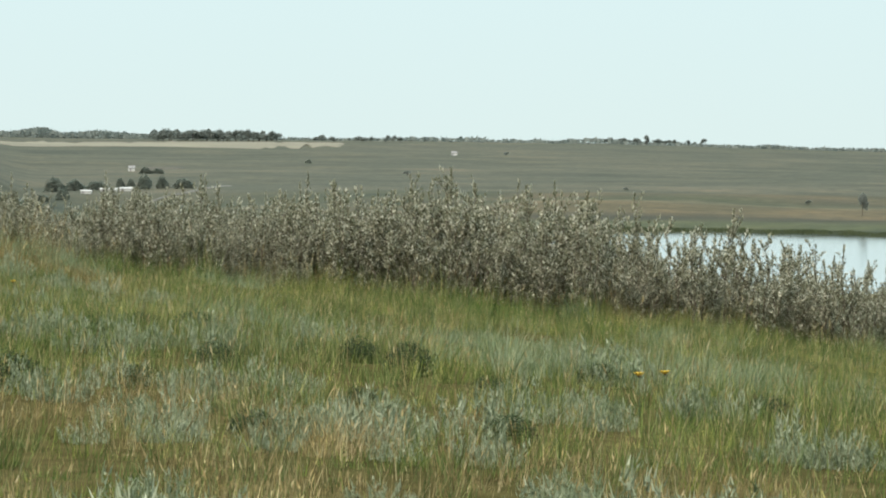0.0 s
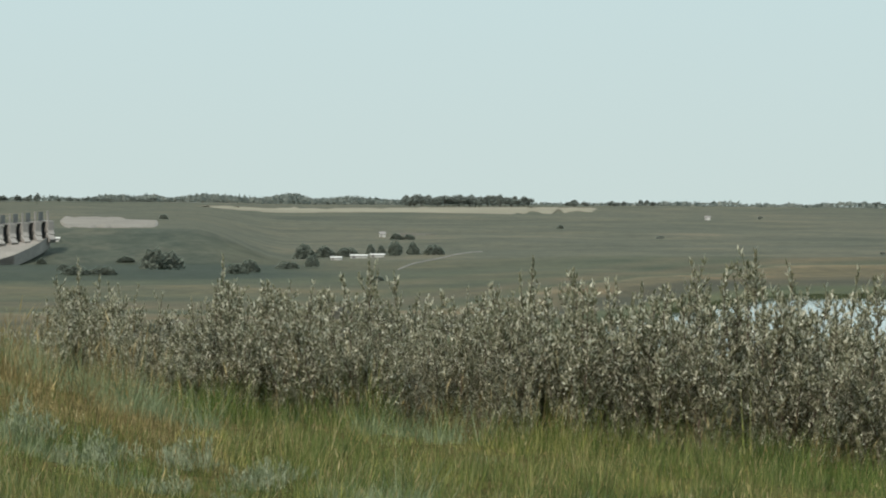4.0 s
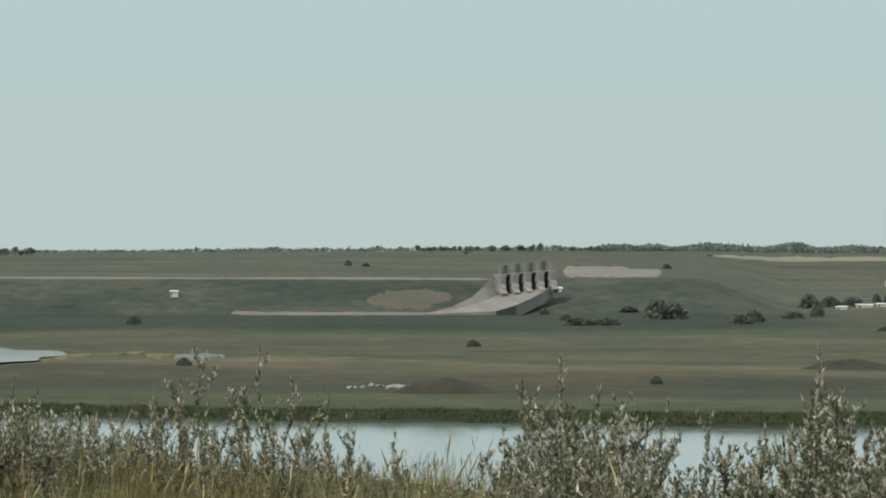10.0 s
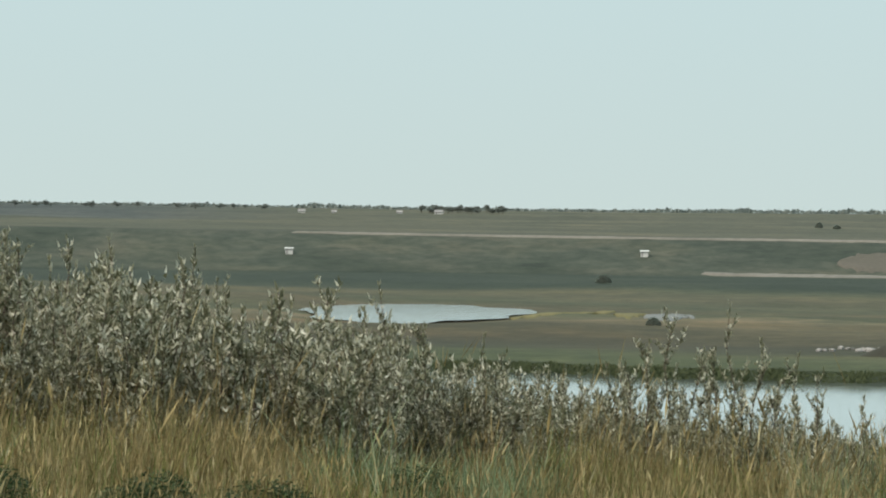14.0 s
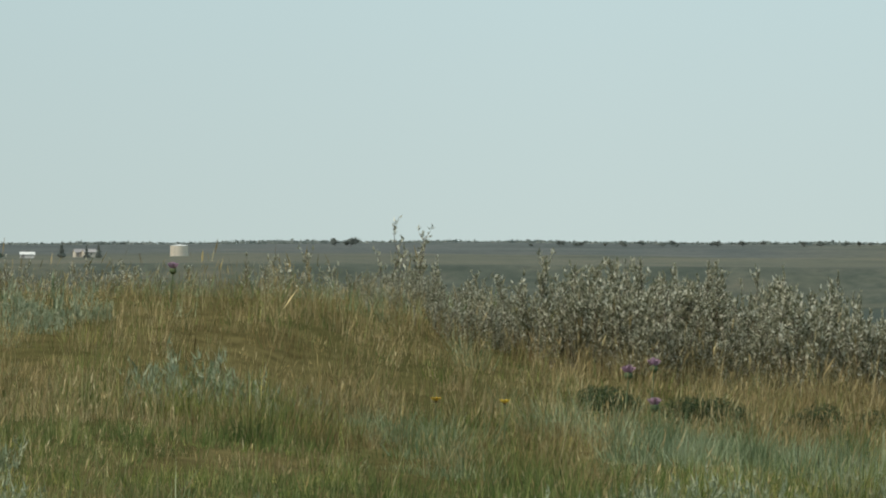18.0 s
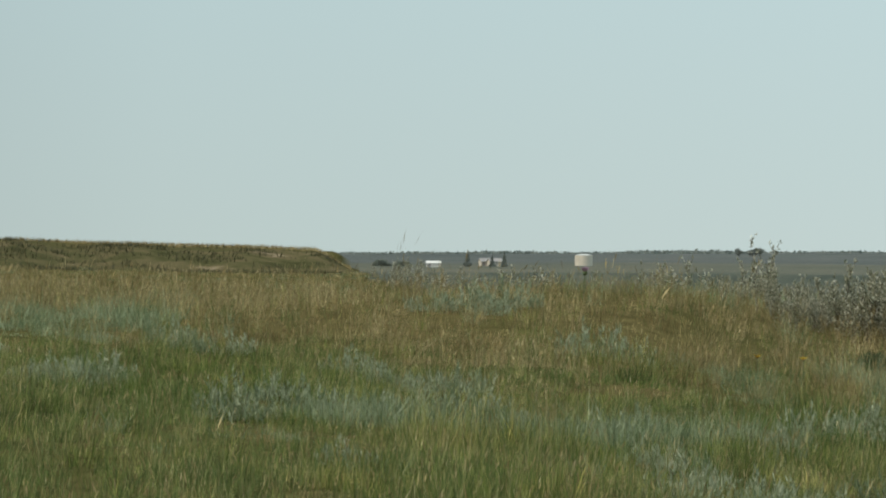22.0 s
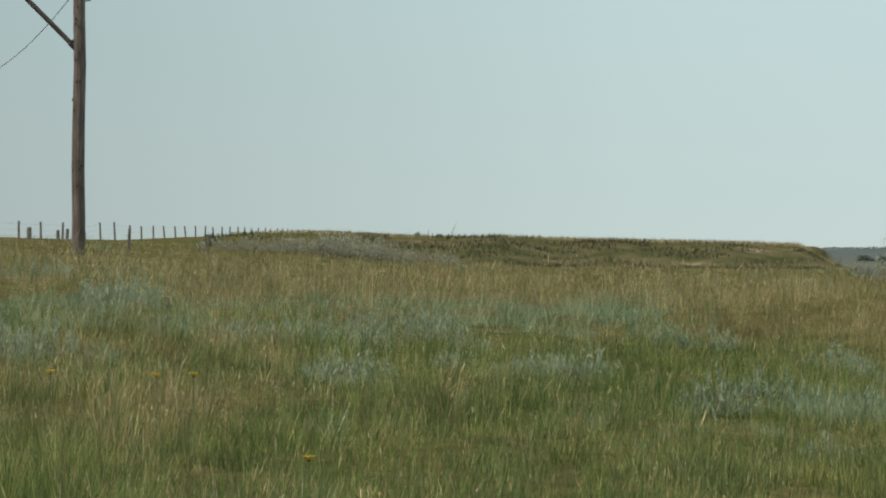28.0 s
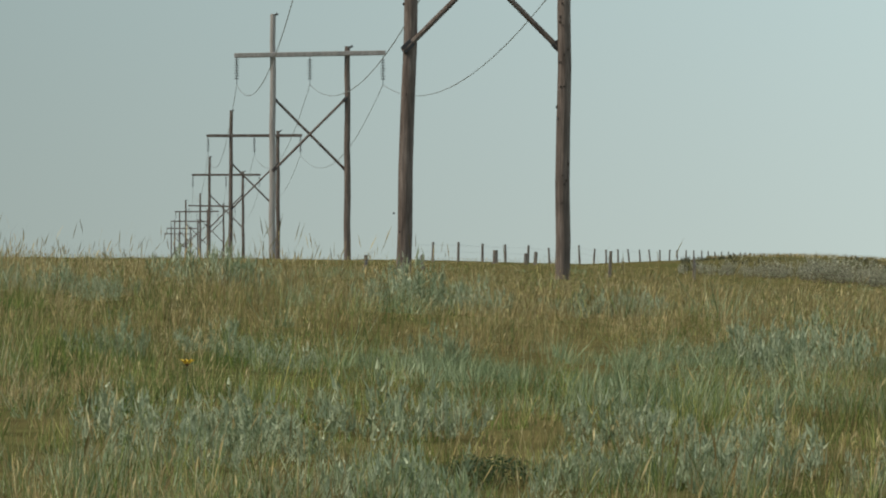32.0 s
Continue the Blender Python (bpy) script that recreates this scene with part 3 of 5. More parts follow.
for count, cx, cy, t0, t1, r0, r1, size, rows in ZONES:
    per = 20
    tx, ty = sector(count // per, cx, cy, t0, t1, r0, r1)
    clump = 0.65 * value_noise(tx, ty, 0.42 * max(1, size), 41) + 0.35 * value_noise(tx, ty, 0.17 * max(1, size), 42)
    keep = on_bluff(tx, ty) & (rng.uniform(0, 1, len(tx)) < 0.16 + 1.5 * smooth(0.26, 0.6, clump))
    tx, ty, clump = tx[keep], ty[keep], clump[keep]
    m = len(tx)
    tuft_dry = 0.8 * value_noise(tx, ty, 0.38, 51) + 0.2 * rng.uniform(0, 1, m) < 0.5 + 0.72 * (dryness(tx, ty) - 0.5)
    proud = rng.uniform(0, 1, m) > 0.84
    tuft_tall = np.where(proud, rng.uniform(1.15, 1.7, m), rng.uniform(0.5, 1.0, m)) * (0.36 + 1.5 * clump ** 1.3) * (0.55 + 0.9 * value_noise(tx, ty, 1.5, 21))
    along, behind = along_belt(tx, ty)
    inside = smooth(-1.6, -0.4, behind) * smooth(-0.3, 0.6, along)
    skirt = smooth(-3.6, -2.6, behind) * (1 - smooth(-1.5, -0.9, behind)) * (0.4 + 0.6 * smooth(-0.5, 0.8, along))
    tuft_tall = tuft_tall * (1 - 0.2 * inside) * (1 + 0.9 * skirt)
    ox, oy = rng.normal(0, 0.05 * size, (m, per)), rng.normal(0, 0.05 * size, (m, per))
    x, y = (tx[:, None] + ox).ravel(), (ty[:, None] + oy).ravel()
    out = np.arctan2(oy, ox).ravel() + rng.normal(0, 0.7, m * per)
    dry = np.repeat(tuft_dry, per) ^ (rng.uniform(0, 1, m * per) < 0.14)
    h = rng.uniform(0.065, 0.165, m * per) * np.repeat(tuft_tall, per) * (1 + 0.10 * (size - 1))
    w = rng.uniform(0.0016, 0.0034, m * per) * size
    lean = rng.uniform(0.04, 0.62, m * per)
    silver = np.repeat(0.8 * value_noise(tx, ty, 0.34, 52) + 0.2 * rng.uniform(0, 1, m) < 0.2 + 0.5 * sageness(tx, ty) - 0.1 * (sageness(tx, ty) < 0.02), per)
    sages.append(blades(x[silver], y[silver], h[silver] * 1.05, w[silver] * 1.35, lean[silver] * 1.5, False, rows, out[silver]))
    dry &= ~silver
    g, d1 = ~dry & ~silver, dry & (rng.uniform(0, 1, m * per) < 0.7)
    d2 = dry & ~d1
    greens.append(blades(x[g], y[g], h[g], w[g], lean[g], False, rows, out[g]))
    golds.append(blades(x[d1], y[d1], h[d1] * 1.05, w[d1] * 0.85, lean[d1] * 0.8, False, rows, out[d1]))
    heads.append(blades(x[d2], y[d2], h[d2] * 1.22, w[d2] * 1.25, lean[d2] * 0.6, True, 2, out[d2]))
v, f = joined(greens)
tagged(new("green_grass", from_arrays("green_grass", v, f, GREEN)), "lush green prairie grass on the bluff", "grass", kind="stuff")
v, f = joined(golds + heads)
tagged(new("golden_grass", from_arrays("golden_grass", v, f, GOLD)), "dry golden grass with seed heads on the bluff", "grass", kind="stuff")


# ---- sage ----
v, f = joined(sages)
tagged(new("sage", from_arrays("sage", v, f, SAGE_BLADE)), "silvery green sage drifts among the grass", "sage", kind="stuff")

PALE_SAGE = leafy("pale_sage_leaf", [(0.0, (0.15, 0.18, 0.105)), (0.5, (0.26, 0.295, 0.19)), (1.0, (0.45, 0.48, 0.35))], [(3.0, (0.62, 0.68, 0.58), 0.42, 0.62)])
tuft_meshes = []
for i in range(5):
    q = 760
    a, rr = rng.uniform(0, 2 * np.pi, q), np.sqrt(rng.uniform(0, 1, q)) * 0.2
    foot = np.stack([rr * np.cos(a), rr * np.sin(a), rng.uniform(0, 0.06, q)], -1)
    shoot = rng.integers(0, 26, q)
    sa, sr = rng.uniform(0, 2 * np.pi, 26), np.sqrt(rng.uniform(0, 1, 26)) * 0.18
    top = np.stack([sr * np.cos(sa) * 1.35, sr * np.sin(sa) * 1.35, rng.uniform(0.14, 0.30, 26) * (1.1 - sr / 0.3)], -1)[shoot]
    u = rng.uniform(0.25, 1.0, q)[:, None]
    c = np.stack([sr * np.cos(sa), sr * np.sin(sa), sr * 0], -1)[shoot] * (1 - u) + top * u + rng.normal(0, 0.008, (q, 3))
    c[: q // 4] = foot[: q // 4]
    d = rng.normal(size=(q, 3)) * 0.35 + np.array([0, 0, 1.0])
    w = np.cross(d, rng.normal(size=(q, 3)))
    w /= np.linalg.norm(w, axis=1)[:, None]
    ln = rng.uniform(0.022, 0.048, q)[:, None]
    v = np.stack([c - w * 0.0042, c + w * 0.0042, c + d * ln], 1).reshape(-1, 3)
    tuft_meshes.append(from_arrays("foliage", v, np.arange(q * 3).reshape(-1, 3), PALE_SAGE))


def pale_tuft(x, y, size):
    t = empty("sage_tuft", (x, y, float(ground_z(x, y)) - 0.01), "pale fluffy sage tuft in the grass", "sage", "pale sage tufts", rng.uniform(0, 360))
    t.scale = (size, size, size * rng.uniform(0.75, 1.05))
    new("foliage", tuft_meshes[int(rng.integers(0, 5))]).parent = t


for th, d, s in [(7.19, 39.3, 1.5), (7.5, 39.1, 1.2), (-6.83, 34.4, 1.3), (-6.55, 34.6, 1.0), (-5.41, 34.7, 1.0), (-5.2, 34.9, 0.9), (-3.6, 41, 1.2), (-6.55, 48, 1.3), (-6.35, 48.3, 1.4), (-6.15, 48, 1.2), (-8.0, 62, 2.2), (-7.8, 61.5, 1.9), (-7.6, 62, 1.7), (-0.9, 32.1, 0.9), (5.66, 42.6, 1.2), (6.2, 43, 1.3), (12.0, 35.6, 1.0), (10.4, 33, 0.9)]:
    p = bearing(th, d)
    pale_tuft(p.x, p.y, s)
# drifts of tufts: bearing, distance, how many
for th, d, many in [(-8.3, 33, 7), (-6.6, 31, 8), (-5.0, 32, 8), (-3.9, 41, 7), (-2.5, 37, 9), (-1.2, 36.5, 8), (0.1, 37.5, 9), (-0.9, 32.1, 7), (1.4, 33, 7), (2.6, 38, 7), (3.6, 30, 7), (4.9, 34, 8), (5.9, 43, 6), (6.3, 31, 7),
                    (7.3, 39, 6), (8.2, 28.5, 7), (9.1, 31, 8), (10.5, 33, 9), (11.6, 32, 7), (12.1, 35.5, 9), (-7.4, 40, 6), (-9.0, 46, 6), (-6.3, 48.5, 7), (-4.6, 52, 5), (15.3, 36, 7), (16.7, 36.5, 7)]:
    for i in range(many):
        p = bearing(th + rng.normal(0, 0.55) * 40 / d * 0.8, d + rng.normal(0, 0.7))
        pale_tuft(p.x, p.y, rng.uniform(0.45, 1.1))
for x0, y0, many in [(-1.4, 10, 8), (0.5, 8, 7), (5.4, 26.4, 9), (3.2, 25, 7), (2.6, 9.5, 7), (-3.0, 6.5, 7), (3.8, 15, 5), (-5.0, 4.5, 7), (5.2, 12.5, 7), (7.0, 21.5, 6), (1.0, 19, 5), (-1.5, 3.0, 6)]:
    for i in range(many):
        pale_tuft(x0 + rng.normal(0, 0.7), y0 + rng.normal(0, 0.7), rng.uniform(0.5, 1.2))

for x0, y0 in [(1.2, 18.5), (1.5, 18.05), (1.7, 17.8), (6.4, 26.9), (2.55, 18.6), (2.3, 18.0), (3.5, 19.1), (3.3, 18.6), (6.85, 22.2), (10.3, 28.7), (0.95, 17.1), (-0.5, 13.55), (0.35, 13.8), (-1.25, 10.7), (-1.3, 10.3), (-1.9, 11.35), (-2.45, 9.95), (0.3, 10.95), (1.75, 12.25), (-1.65, 9.1), (1.05, 12.7), (0.2, 8.85), (-1.55, 12.65)]:
    for i in range(3):
        pale_tuft(x0 + rng.normal(0, 0.13), y0 + rng.normal(0, 0.2), rng.uniform(0.55, 1.0))


# ---- wolf willow ----
SILVER = leafy("silver_leaf", [(0.0, (0.075, 0.080, 0.040)), (0.3, (0.160, 0.162, 0.096)), (0.62, (0.31, 0.302, 0.205)), (0.86, (0.58, 0.56, 0.44)), (1.0, (0.80, 0.78, 0.66))], None, 0.5, 0.4, 0.38)
TWIG = plain("willow_twig", (0.075, 0.055, 0.040), (0.12, 0.09, 0.07), 30.0, 0.85)


def willow_meshes(height, spread, stems, leaves, seed, leaf=1.3):
    """Stems and foliage of one shrub: upright, slightly wavy shoots set with pointed leaves that thin out to the tip."""
    r = np.random.default_rng(seed)
    sv, sf, lv, lf = [], [], [], []
    ns, nl = 0, 0
    for s in range(stems):
        tall = height * (1.0 if s == 0 else r.uniform(0.45, 0.92))
        a = r.uniform(0, 2 * np.pi)
        foot = np.array([np.cos(a), np.sin(a), 0]) * spread * 0.25 * r.uniform(0, 1)
        out = np.array([np.cos(a), np.sin(a), 0]) * spread * (0.12 if s == 0 else r.uniform(0.15, 0.7))
        wave = r.normal(0, 0.025, (6, 3)) * height
        us = np.linspace(0, 1, 6)
        line = np.array([foot + out * u ** 1.2 + np.array([0, 0, tall * u]) + wave[i] * (u > 0) for i, u in enumerate(us)])
        paths = [(line, 0.006 * (0.6 + height))]
        for b in range(r.integers(6, 10)):
            u = r.uniform(0.2, 0.93)
            p0 = np.array([np.interp(u, us, line[:, c]) for c in range(3)])
            ba = r.uniform(0, 2 * np.pi)
            ln = tall * r.uniform(0.14, 0.32) * (1.15 - 0.6 * u)
            p2 = p0 + np.array([np.cos(ba) * 0.62, np.sin(ba) * 0.62, 0.85]) * ln
            paths.append((np.array([p0, (p0 + p2) / 2 + r.normal(0, 0.02, 3) * ln, p2]), 0.0028))
        for pts, rad in paths:
            k = len(pts)
            for i, p in enumerate(pts):
                q = rad * (1 - 0.8 * i / (k - 1))
                for c in range(3):
                    sv.append(p + q * np.array([math.cos(c * 2.094), math.sin(c * 2.094), 0]))
            for i in range(k - 1):
                for c in range(3):
                    d = (c + 1) % 3
                    sf.append([ns + i * 3 + c, ns + i * 3 + d, ns + i * 3 + 3 + d, ns + i * 3 + 3 + c])
            ns += 3 * k
            length = np.linalg.norm(np.diff(pts, axis=0), axis=1).sum()
            count = max(3, int(leaves * length / (0.0098 * leaf)))
            tt = np.linspace(0, 1, k)
            for u in r.uniform(0.12 if k > 4 else 0.05, 1.02, count):
                p = np.array([np.interp(u, tt, pts[:, c]) for c in range(3)])
                la = r.uniform(0, 2 * np.pi)
                steep = r.uniform(0.3, 1.9) + (1.5 if u > 0.93 else 0)
                d = np.array([math.cos(la), math.sin(la), steep])
                d /= np.linalg.norm(d)
                w = np.cross(d, r.normal(size=3))
                w /= np.linalg.norm(w) + 1e-9
                nrm = np.cross(d, w)
                l, wd = r.uniform(0.030, 0.060) * leaf, r.uniform(0.0075, 0.0120) * leaf
                lv += [p + d * l * 0.3 + w * wd + nrm * wd * 0.3, p + d * l, p + d * l * 0.15 - w * wd * 0.8]
                lf.append([nl, nl + 1, nl + 2])
                nl += 3
    (SHAPES if leaf < 1 else LOW_SHAPES).append((np.array(sv), np.array(sf), np.array(lv), np.array(lf)))
    made = (SHAPES if leaf < 1 else LOW_SHAPES)[-1]
    return from_arrays("branch_work", made[0], made[1], TWIG), from_arrays("foliage", made[2], made[3], SILVER)


SHAPES, LOW_SHAPES = [], []
HABITS = [(0.30, 3, 1.5), (0.45, 5, 1.6), (0.55, 7, 1.4), (0.38, 4, 1.3), (0.6, 8, 1.4), (0.28, 2, 1.5), (0.5, 6, 1.4), (0.42, 5, 1.8)]
VARIANTS = [willow_meshes(1.0, r, s, l, 50 + i, 0.85) for i, (r, s, l) in enumerate(HABITS)]
LOW_VARIANTS = [willow_meshes(1.0, r * 1.15, s, l * 0.9, 60 + i, 1.25) for i, (r, s, l) in enumerate(HABITS)]


def willow(x, y, h, v, label="wolf willow shrub with silvery leaves in the grass", group="wolf willows on the bluff", sink=0.03, wide=1.0):
    base = empty("wolf_willow", (x, y, float(ground_z(x, y)) - sink), label, "shrub", group, rng.uniform(0, 360))
    base.scale = (h * wide, h * wide, h)
    for nm, me in zip(("branch_work", "foliage"), (VARIANTS if h > 0.72 else LOW_VARIANTS)[v]):
        new(nm, me).parent = base
    return base


# tall single shrubs that stand out above the belt, fitted to the camera's view: turn along the belt, dip of the tip
# (degrees)
TALL = [(-3.5, 0.97), (-2.67, 0.99), (-3.84, 1.39), (-1.84, 1.64), (-1.32, 2.02), (0.36, 1.37), (0.89, 1.11), (1.29, 1.44), (2.24, 1.72), (3.11, 2.07), (3.63, 1.55), (3.95, 1.04), (4.57, 1.72), (-8.58, 0.68), (-7.73, 0.96), (-7.18, 0.86), (-6.73, 0.8), (-6.34, 1.23), (-5.44, 1.46), (-11.26, 0.24), (-10.51, 0.23), (-9.86, 0.32), (-9.09, 0.36), (-11.94, 0.38), (-16.06, 0.13), (-14.28, 0.13), (-13.57, 0.17), (-12.99, 0.12), (-12.55, 0.12), (6.43, 1.14), (6.96, 1.26), (8.36, 1.72), (9.75, 1.0), (9.18, 1.52), (10.69, 1.33), (11.1, 1.28), (12.03, 1.52), (12.6, 1.55), (13.53, 0.93), (14.72, 0.89), (15.13, 0.97), (16.5, 1.26), (18.17, 1.2), (20.63, 1.46), (23.64, 2.14), (5.83, 1.75)]
for i, (turn, dip) in enumerate(TALL):
    back = rng.uniform(-0.6, 0.8)
    x, y = on_belt(turn, back)
    z = EYE - (REACH + back) * math.tan(radians(dip))
    tall = max(0.35, z - float(ground_z(x, y)) + 0.03) * 0.94
    willow(x, y, tall, (1, 2, 4, 6, 7)[i % 5], "tall silvery wolf willow standing out of the thicket", wide=0.8)
    for share in (0.7,) if -4.4 < turn < -0.5 or 1.6 < turn < 3.3 else (0.86, 0.74):
        beside = on_belt(turn + rng.normal(0, 0.28), back + rng.uniform(-0.3, 0.3))
        willow(*beside, tall * share * rng.uniform(0.9, 1.05), (0, 1, 3, 5, 2)[(i + int(share * 10)) % 5])


def canopy_dip(turn):
    """How far below the eye's level the belt's canopy lies, in degrees."""
    return float(np.interp(turn, [-17.48, -15.53, -12.94, -11.0, -9.06, -7.12, -5.83, -4.53, -3.24, -1.94, -0.97, 0.0, 0.89, 1.3, 1.7, 2.85, 3.3, 4.21, 5.18, 6.47, 8.41, 10.36, 12.94, 17.48, 19.42, 21.36, 23.3, 25.89, 29.13], [0.5, 0.44, 0.28, 0.34, 0.6, 1.12, 1.66, 1.72, 1.66, 2.23, 2.43, 2.1, 1.56, 1.75, 2.4, 2.4, 1.85, 1.52, 1.70, 1.58, 1.88, 1.78, 1.75, 1.78, 1.94, 2.59, 3.11, 3.5, 3.62]))


def belt_shrubs(t0, t1, front, back, count, low, high):
    """Places and heights of shrubs along a stretch of the belt, as shares of its canopy."""
    out = []
    for i in range(count):
        turn, b = rng.uniform(t0, t1), rng.uniform(front, back)
        x, y = on_belt(turn, b)
        top = EYE - (REACH + b) * math.tan(radians(canopy_dip(turn))) - float(ground_z(x, y))
        out.append((x, y, max(0.22, top * rng.uniform(low, high))))
    return out


def thicket_mesh(places, name, label, wide=1.0, thin=1):
    """Shrubs that stand too close together to pick apart, as one mesh."""
    vs, ls, qs, at = [], [], [], 0
    for x, y, h in places:
        a = rng.uniform(0, 2 * np.pi)
        sv, sf, lv, lf = (SHAPES if h > 0.72 and thin == 1 else LOW_SHAPES)[int(rng.integers(0, 8))]
        m = np.array([[math.cos(a) * wide, math.sin(a) * wide, 0], [-math.sin(a) * wide, math.cos(a) * wide, 0], [0, 0, 1]]) * h
        o = np.array([x, y, float(ground_z(x, y)) - 0.03])
        lf = lf[::thin]
        vs += [sv @ m + o, lv @ m + o]
        qs.append(sf + at)
        ls.append(lf + at + len(sv))
        at += len(sv) + len(lv)
    me = from_arrays(name, np.concatenate(vs), [np.concatenate(qs), np.concatenate(ls)], TWIG)
    me.materials.append(SILVER)
    nq, nl = sum(map(len, qs)), sum(map(len, ls))
    me.polygons.foreach_set("material_index", np.concatenate([np.zeros(nq), np.ones(nl)]).astype(np.int32))
    return tagged(new(name, me), label, "shrubs", kind="stuff")


# stretches of the belt: turns, front, back, count, heights as shares of the canopy
for t0, t1, front, back, count, low, high in [(-17.5, -13.5, -0.3, 2.2, 14, 0.55, 1.0), (-13.5, -6.6, -1.2, 1.0, 36, 0.6, 1.05), (-6.6, -4.2, -0.8, 1.5, 12, 0.45, 0.95), (-4.2, -0.1, -0.5, 1.2, 9, 0.4, 0.9),
                                              (-0.1, 6, -1.3, 0.6, 26, 0.5, 1.06), (6, 14, -1.3, 0.4, 24, 0.5, 1.06), (14, 21, -1.3, 0.4, 18, 0.5, 1.06), (21, 29, -1.4, 0.4, 16, 0.5, 1.1)]:
    for x, y, h in belt_shrubs(t0, t1, front, back, count, low, high):
        willow(x, y, h, int(rng.integers(0, 8)))
thicket_mesh(belt_shrubs(-17.5, -13, -0.3, 2.2, 34, 0.5, 1.0) + belt_shrubs(-13.5, -6.6, -1.1, 2.0, 150, 0.4, 1.0) + belt_shrubs(-6.6, -4.3, -0.6, 1.5, 64, 0.5, 1.03) + belt_shrubs(-4.3, -2.3, -0.4, 1.2, 18, 0.35, 0.8) + belt_shrubs(-2.3, -0.1, -0.5, 1.0, 16, 0.5, 1.0), "low_thicket", "low silvery wolf willow thicket in the grass")
thicket_mesh(belt_shrubs(8, 21, -1.4, 2.6, 215, 0.4, 1.06), "tall_thicket", "dense tall silvery wolf willow thicket on the slope")
thicket_mesh(belt_shrubs(21, 29, -1.4, 2.6, 90, 0.4, 1.08), "slope_thicket", "silvery wolf willow thicket down the slope")
thicket_mesh(belt_shrubs(0.1, 8, -1.4, 2.2, 175, 0.35, 1.04), "willow_thicket", "dense silvery wolf willow thicket on the slope")
crest = []
for i in range(60):
    th = rng.uniform(4.6, 9.3)
    p = bearing(th, float(edge_of_bluff(th)) + rng.uniform(-3, 4))
    crest.append((p.x, p.y, rng.uniform(0.4, 0.8)))
thicket_mesh(crest, "crest_thicket", "low wolf willow shrubs at the crest of the bluff", 1.0, 2)
clump = []
for i in range(150):
    th = rng.uniform(-2.9, 0.1)
    p = bearing(th, rng.uniform(204, 232))
    clump.append((p.x, p.y, rng.uniform(0.55, 1.2) * (1 - 0.55 * abs(th + 1.2) / 1.7)))
thicket_mesh(clump, "bank_thicket", "silvery wolf willow thicket below the eroded bank", 1.3, 2)


# ---- thistle, rose and small flowers ----
ROSE_LEAF = leafy("rose_leaf", [(0.0, (0.018, 0.034, 0.012)), (0.6, (0.042, 0.066, 0.024)), (1.0, (0.085, 0.110, 0.045))])
rose_meshes = []
for i in range(3):
    q = 1500
    a, rr = rng.uniform(0, 2 * np.pi, q), np.sqrt(rng.uniform(0, 1, q)) * 0.2
    z = 0.03 + rng.uniform(0, 0.26, q) ** 0.8 * (1.1 - (rr / 0.2) ** 2 * 0.6)
    c = np.stack([rr * np.cos(a), rr * np.sin(a), z], -1) + rng.normal(0, 0.02, (q, 3))
    d = rng.normal(size=(q, 3))
    d /= np.linalg.norm(d, axis=1)[:, None]
    w = np.cross(d, rng.normal(size=(q, 3)))
    w /= np.linalg.norm(w, axis=1)[:, None]
    rose_meshes.append(from_arrays("foliage", np.stack([c - d * 0.013, c + w * 0.008, c + d * 0.013, c - w * 0.008], 1).reshape(-1, 3), np.arange(q * 4).reshape(-1, 4), ROSE_LEAF))
ROSES = [(-13.3, -5.4, 0.7), (-13.0, -5.5, 0.75), (-12.7, -5.4, 0.6), (-11.7, -5.4, 0.8), (-11.4, -5.3, 0.85), (-11.1, -5.3, 0.7), (-9.5, -5.0, 0.7), (-9.2, -5.0, 0.75), (-8.05, -4.8, 0.75), (-7.8, -4.7, 0.6), (-6.35, -3.8, 0.7)]
# dark weed clumps, built from the rose foliage
WEEDS = [(1.6, 18.7, 0.75), (2.83, 20.4, 0.6), (7.7, 29.9, 0.7), (2.7, 19.4, 0.65), (4.8, 22.85, 0.5), (7.25, 27.0, 0.7), (8.1, 26.95, 0.5), (9.0, 27.25, 0.75), (10.0, 29.5, 0.5), (9.4, 26.85, 0.6), (1.35, 18.15, 0.5),
         (0.95, 15.9, 0.6), (1.85, 15.25, 0.75), (2.3, 16.6, 0.6), (-0.6, 13.9, 0.6), (-1.55, 13.55, 0.8), (1.35, 13.6, 0.5), (-0.85, 9.85, 0.6), (-1.95, 10.25, 0.6)]
ROSE_SPOTS = [on_belt(turn, back + 0.7) + (size * 0.85,) for turn, back, size in ROSES]
# some of these bushes are added only as dark spots in the grass
for x, y, s in ROSE_SPOTS + [(-3.04, 24.0, 0.8), (-2.85, 23.9, 0.7), (-3.5, 32.0, 0.5), (-3.6, 31.9, 0.45), (-3.9, 12.0, 0.5), (-3.0, 11.2, 0.6), (0.2, 13.0, 0.45), (-2.4, 13.2, 0.5), (3.1, 15.2, 0.5), (2.2, 12.2, 0.55), (4.6, 17.2, 0.45), (7.5, 24.5, 0.5)] + WEEDS:
    r = empty("rose_or_weed", (x, y, float(ground_z(x, y))), "low dark green wild rose or weed clump in the grass", "shrub", "wild rose bushes", rng.uniform(0, 360))
    r.scale = (s * rng.uniform(1.0, 1.6), s, s * rng.uniform(0.5, 0.68))
    new("foliage", rose_meshes[int(rng.integers(0, 3))]).parent = r

STEM = plain("green_stem", (0.06, 0.09, 0.04), (0.09, 0.12, 0.055), 20, 0.8)
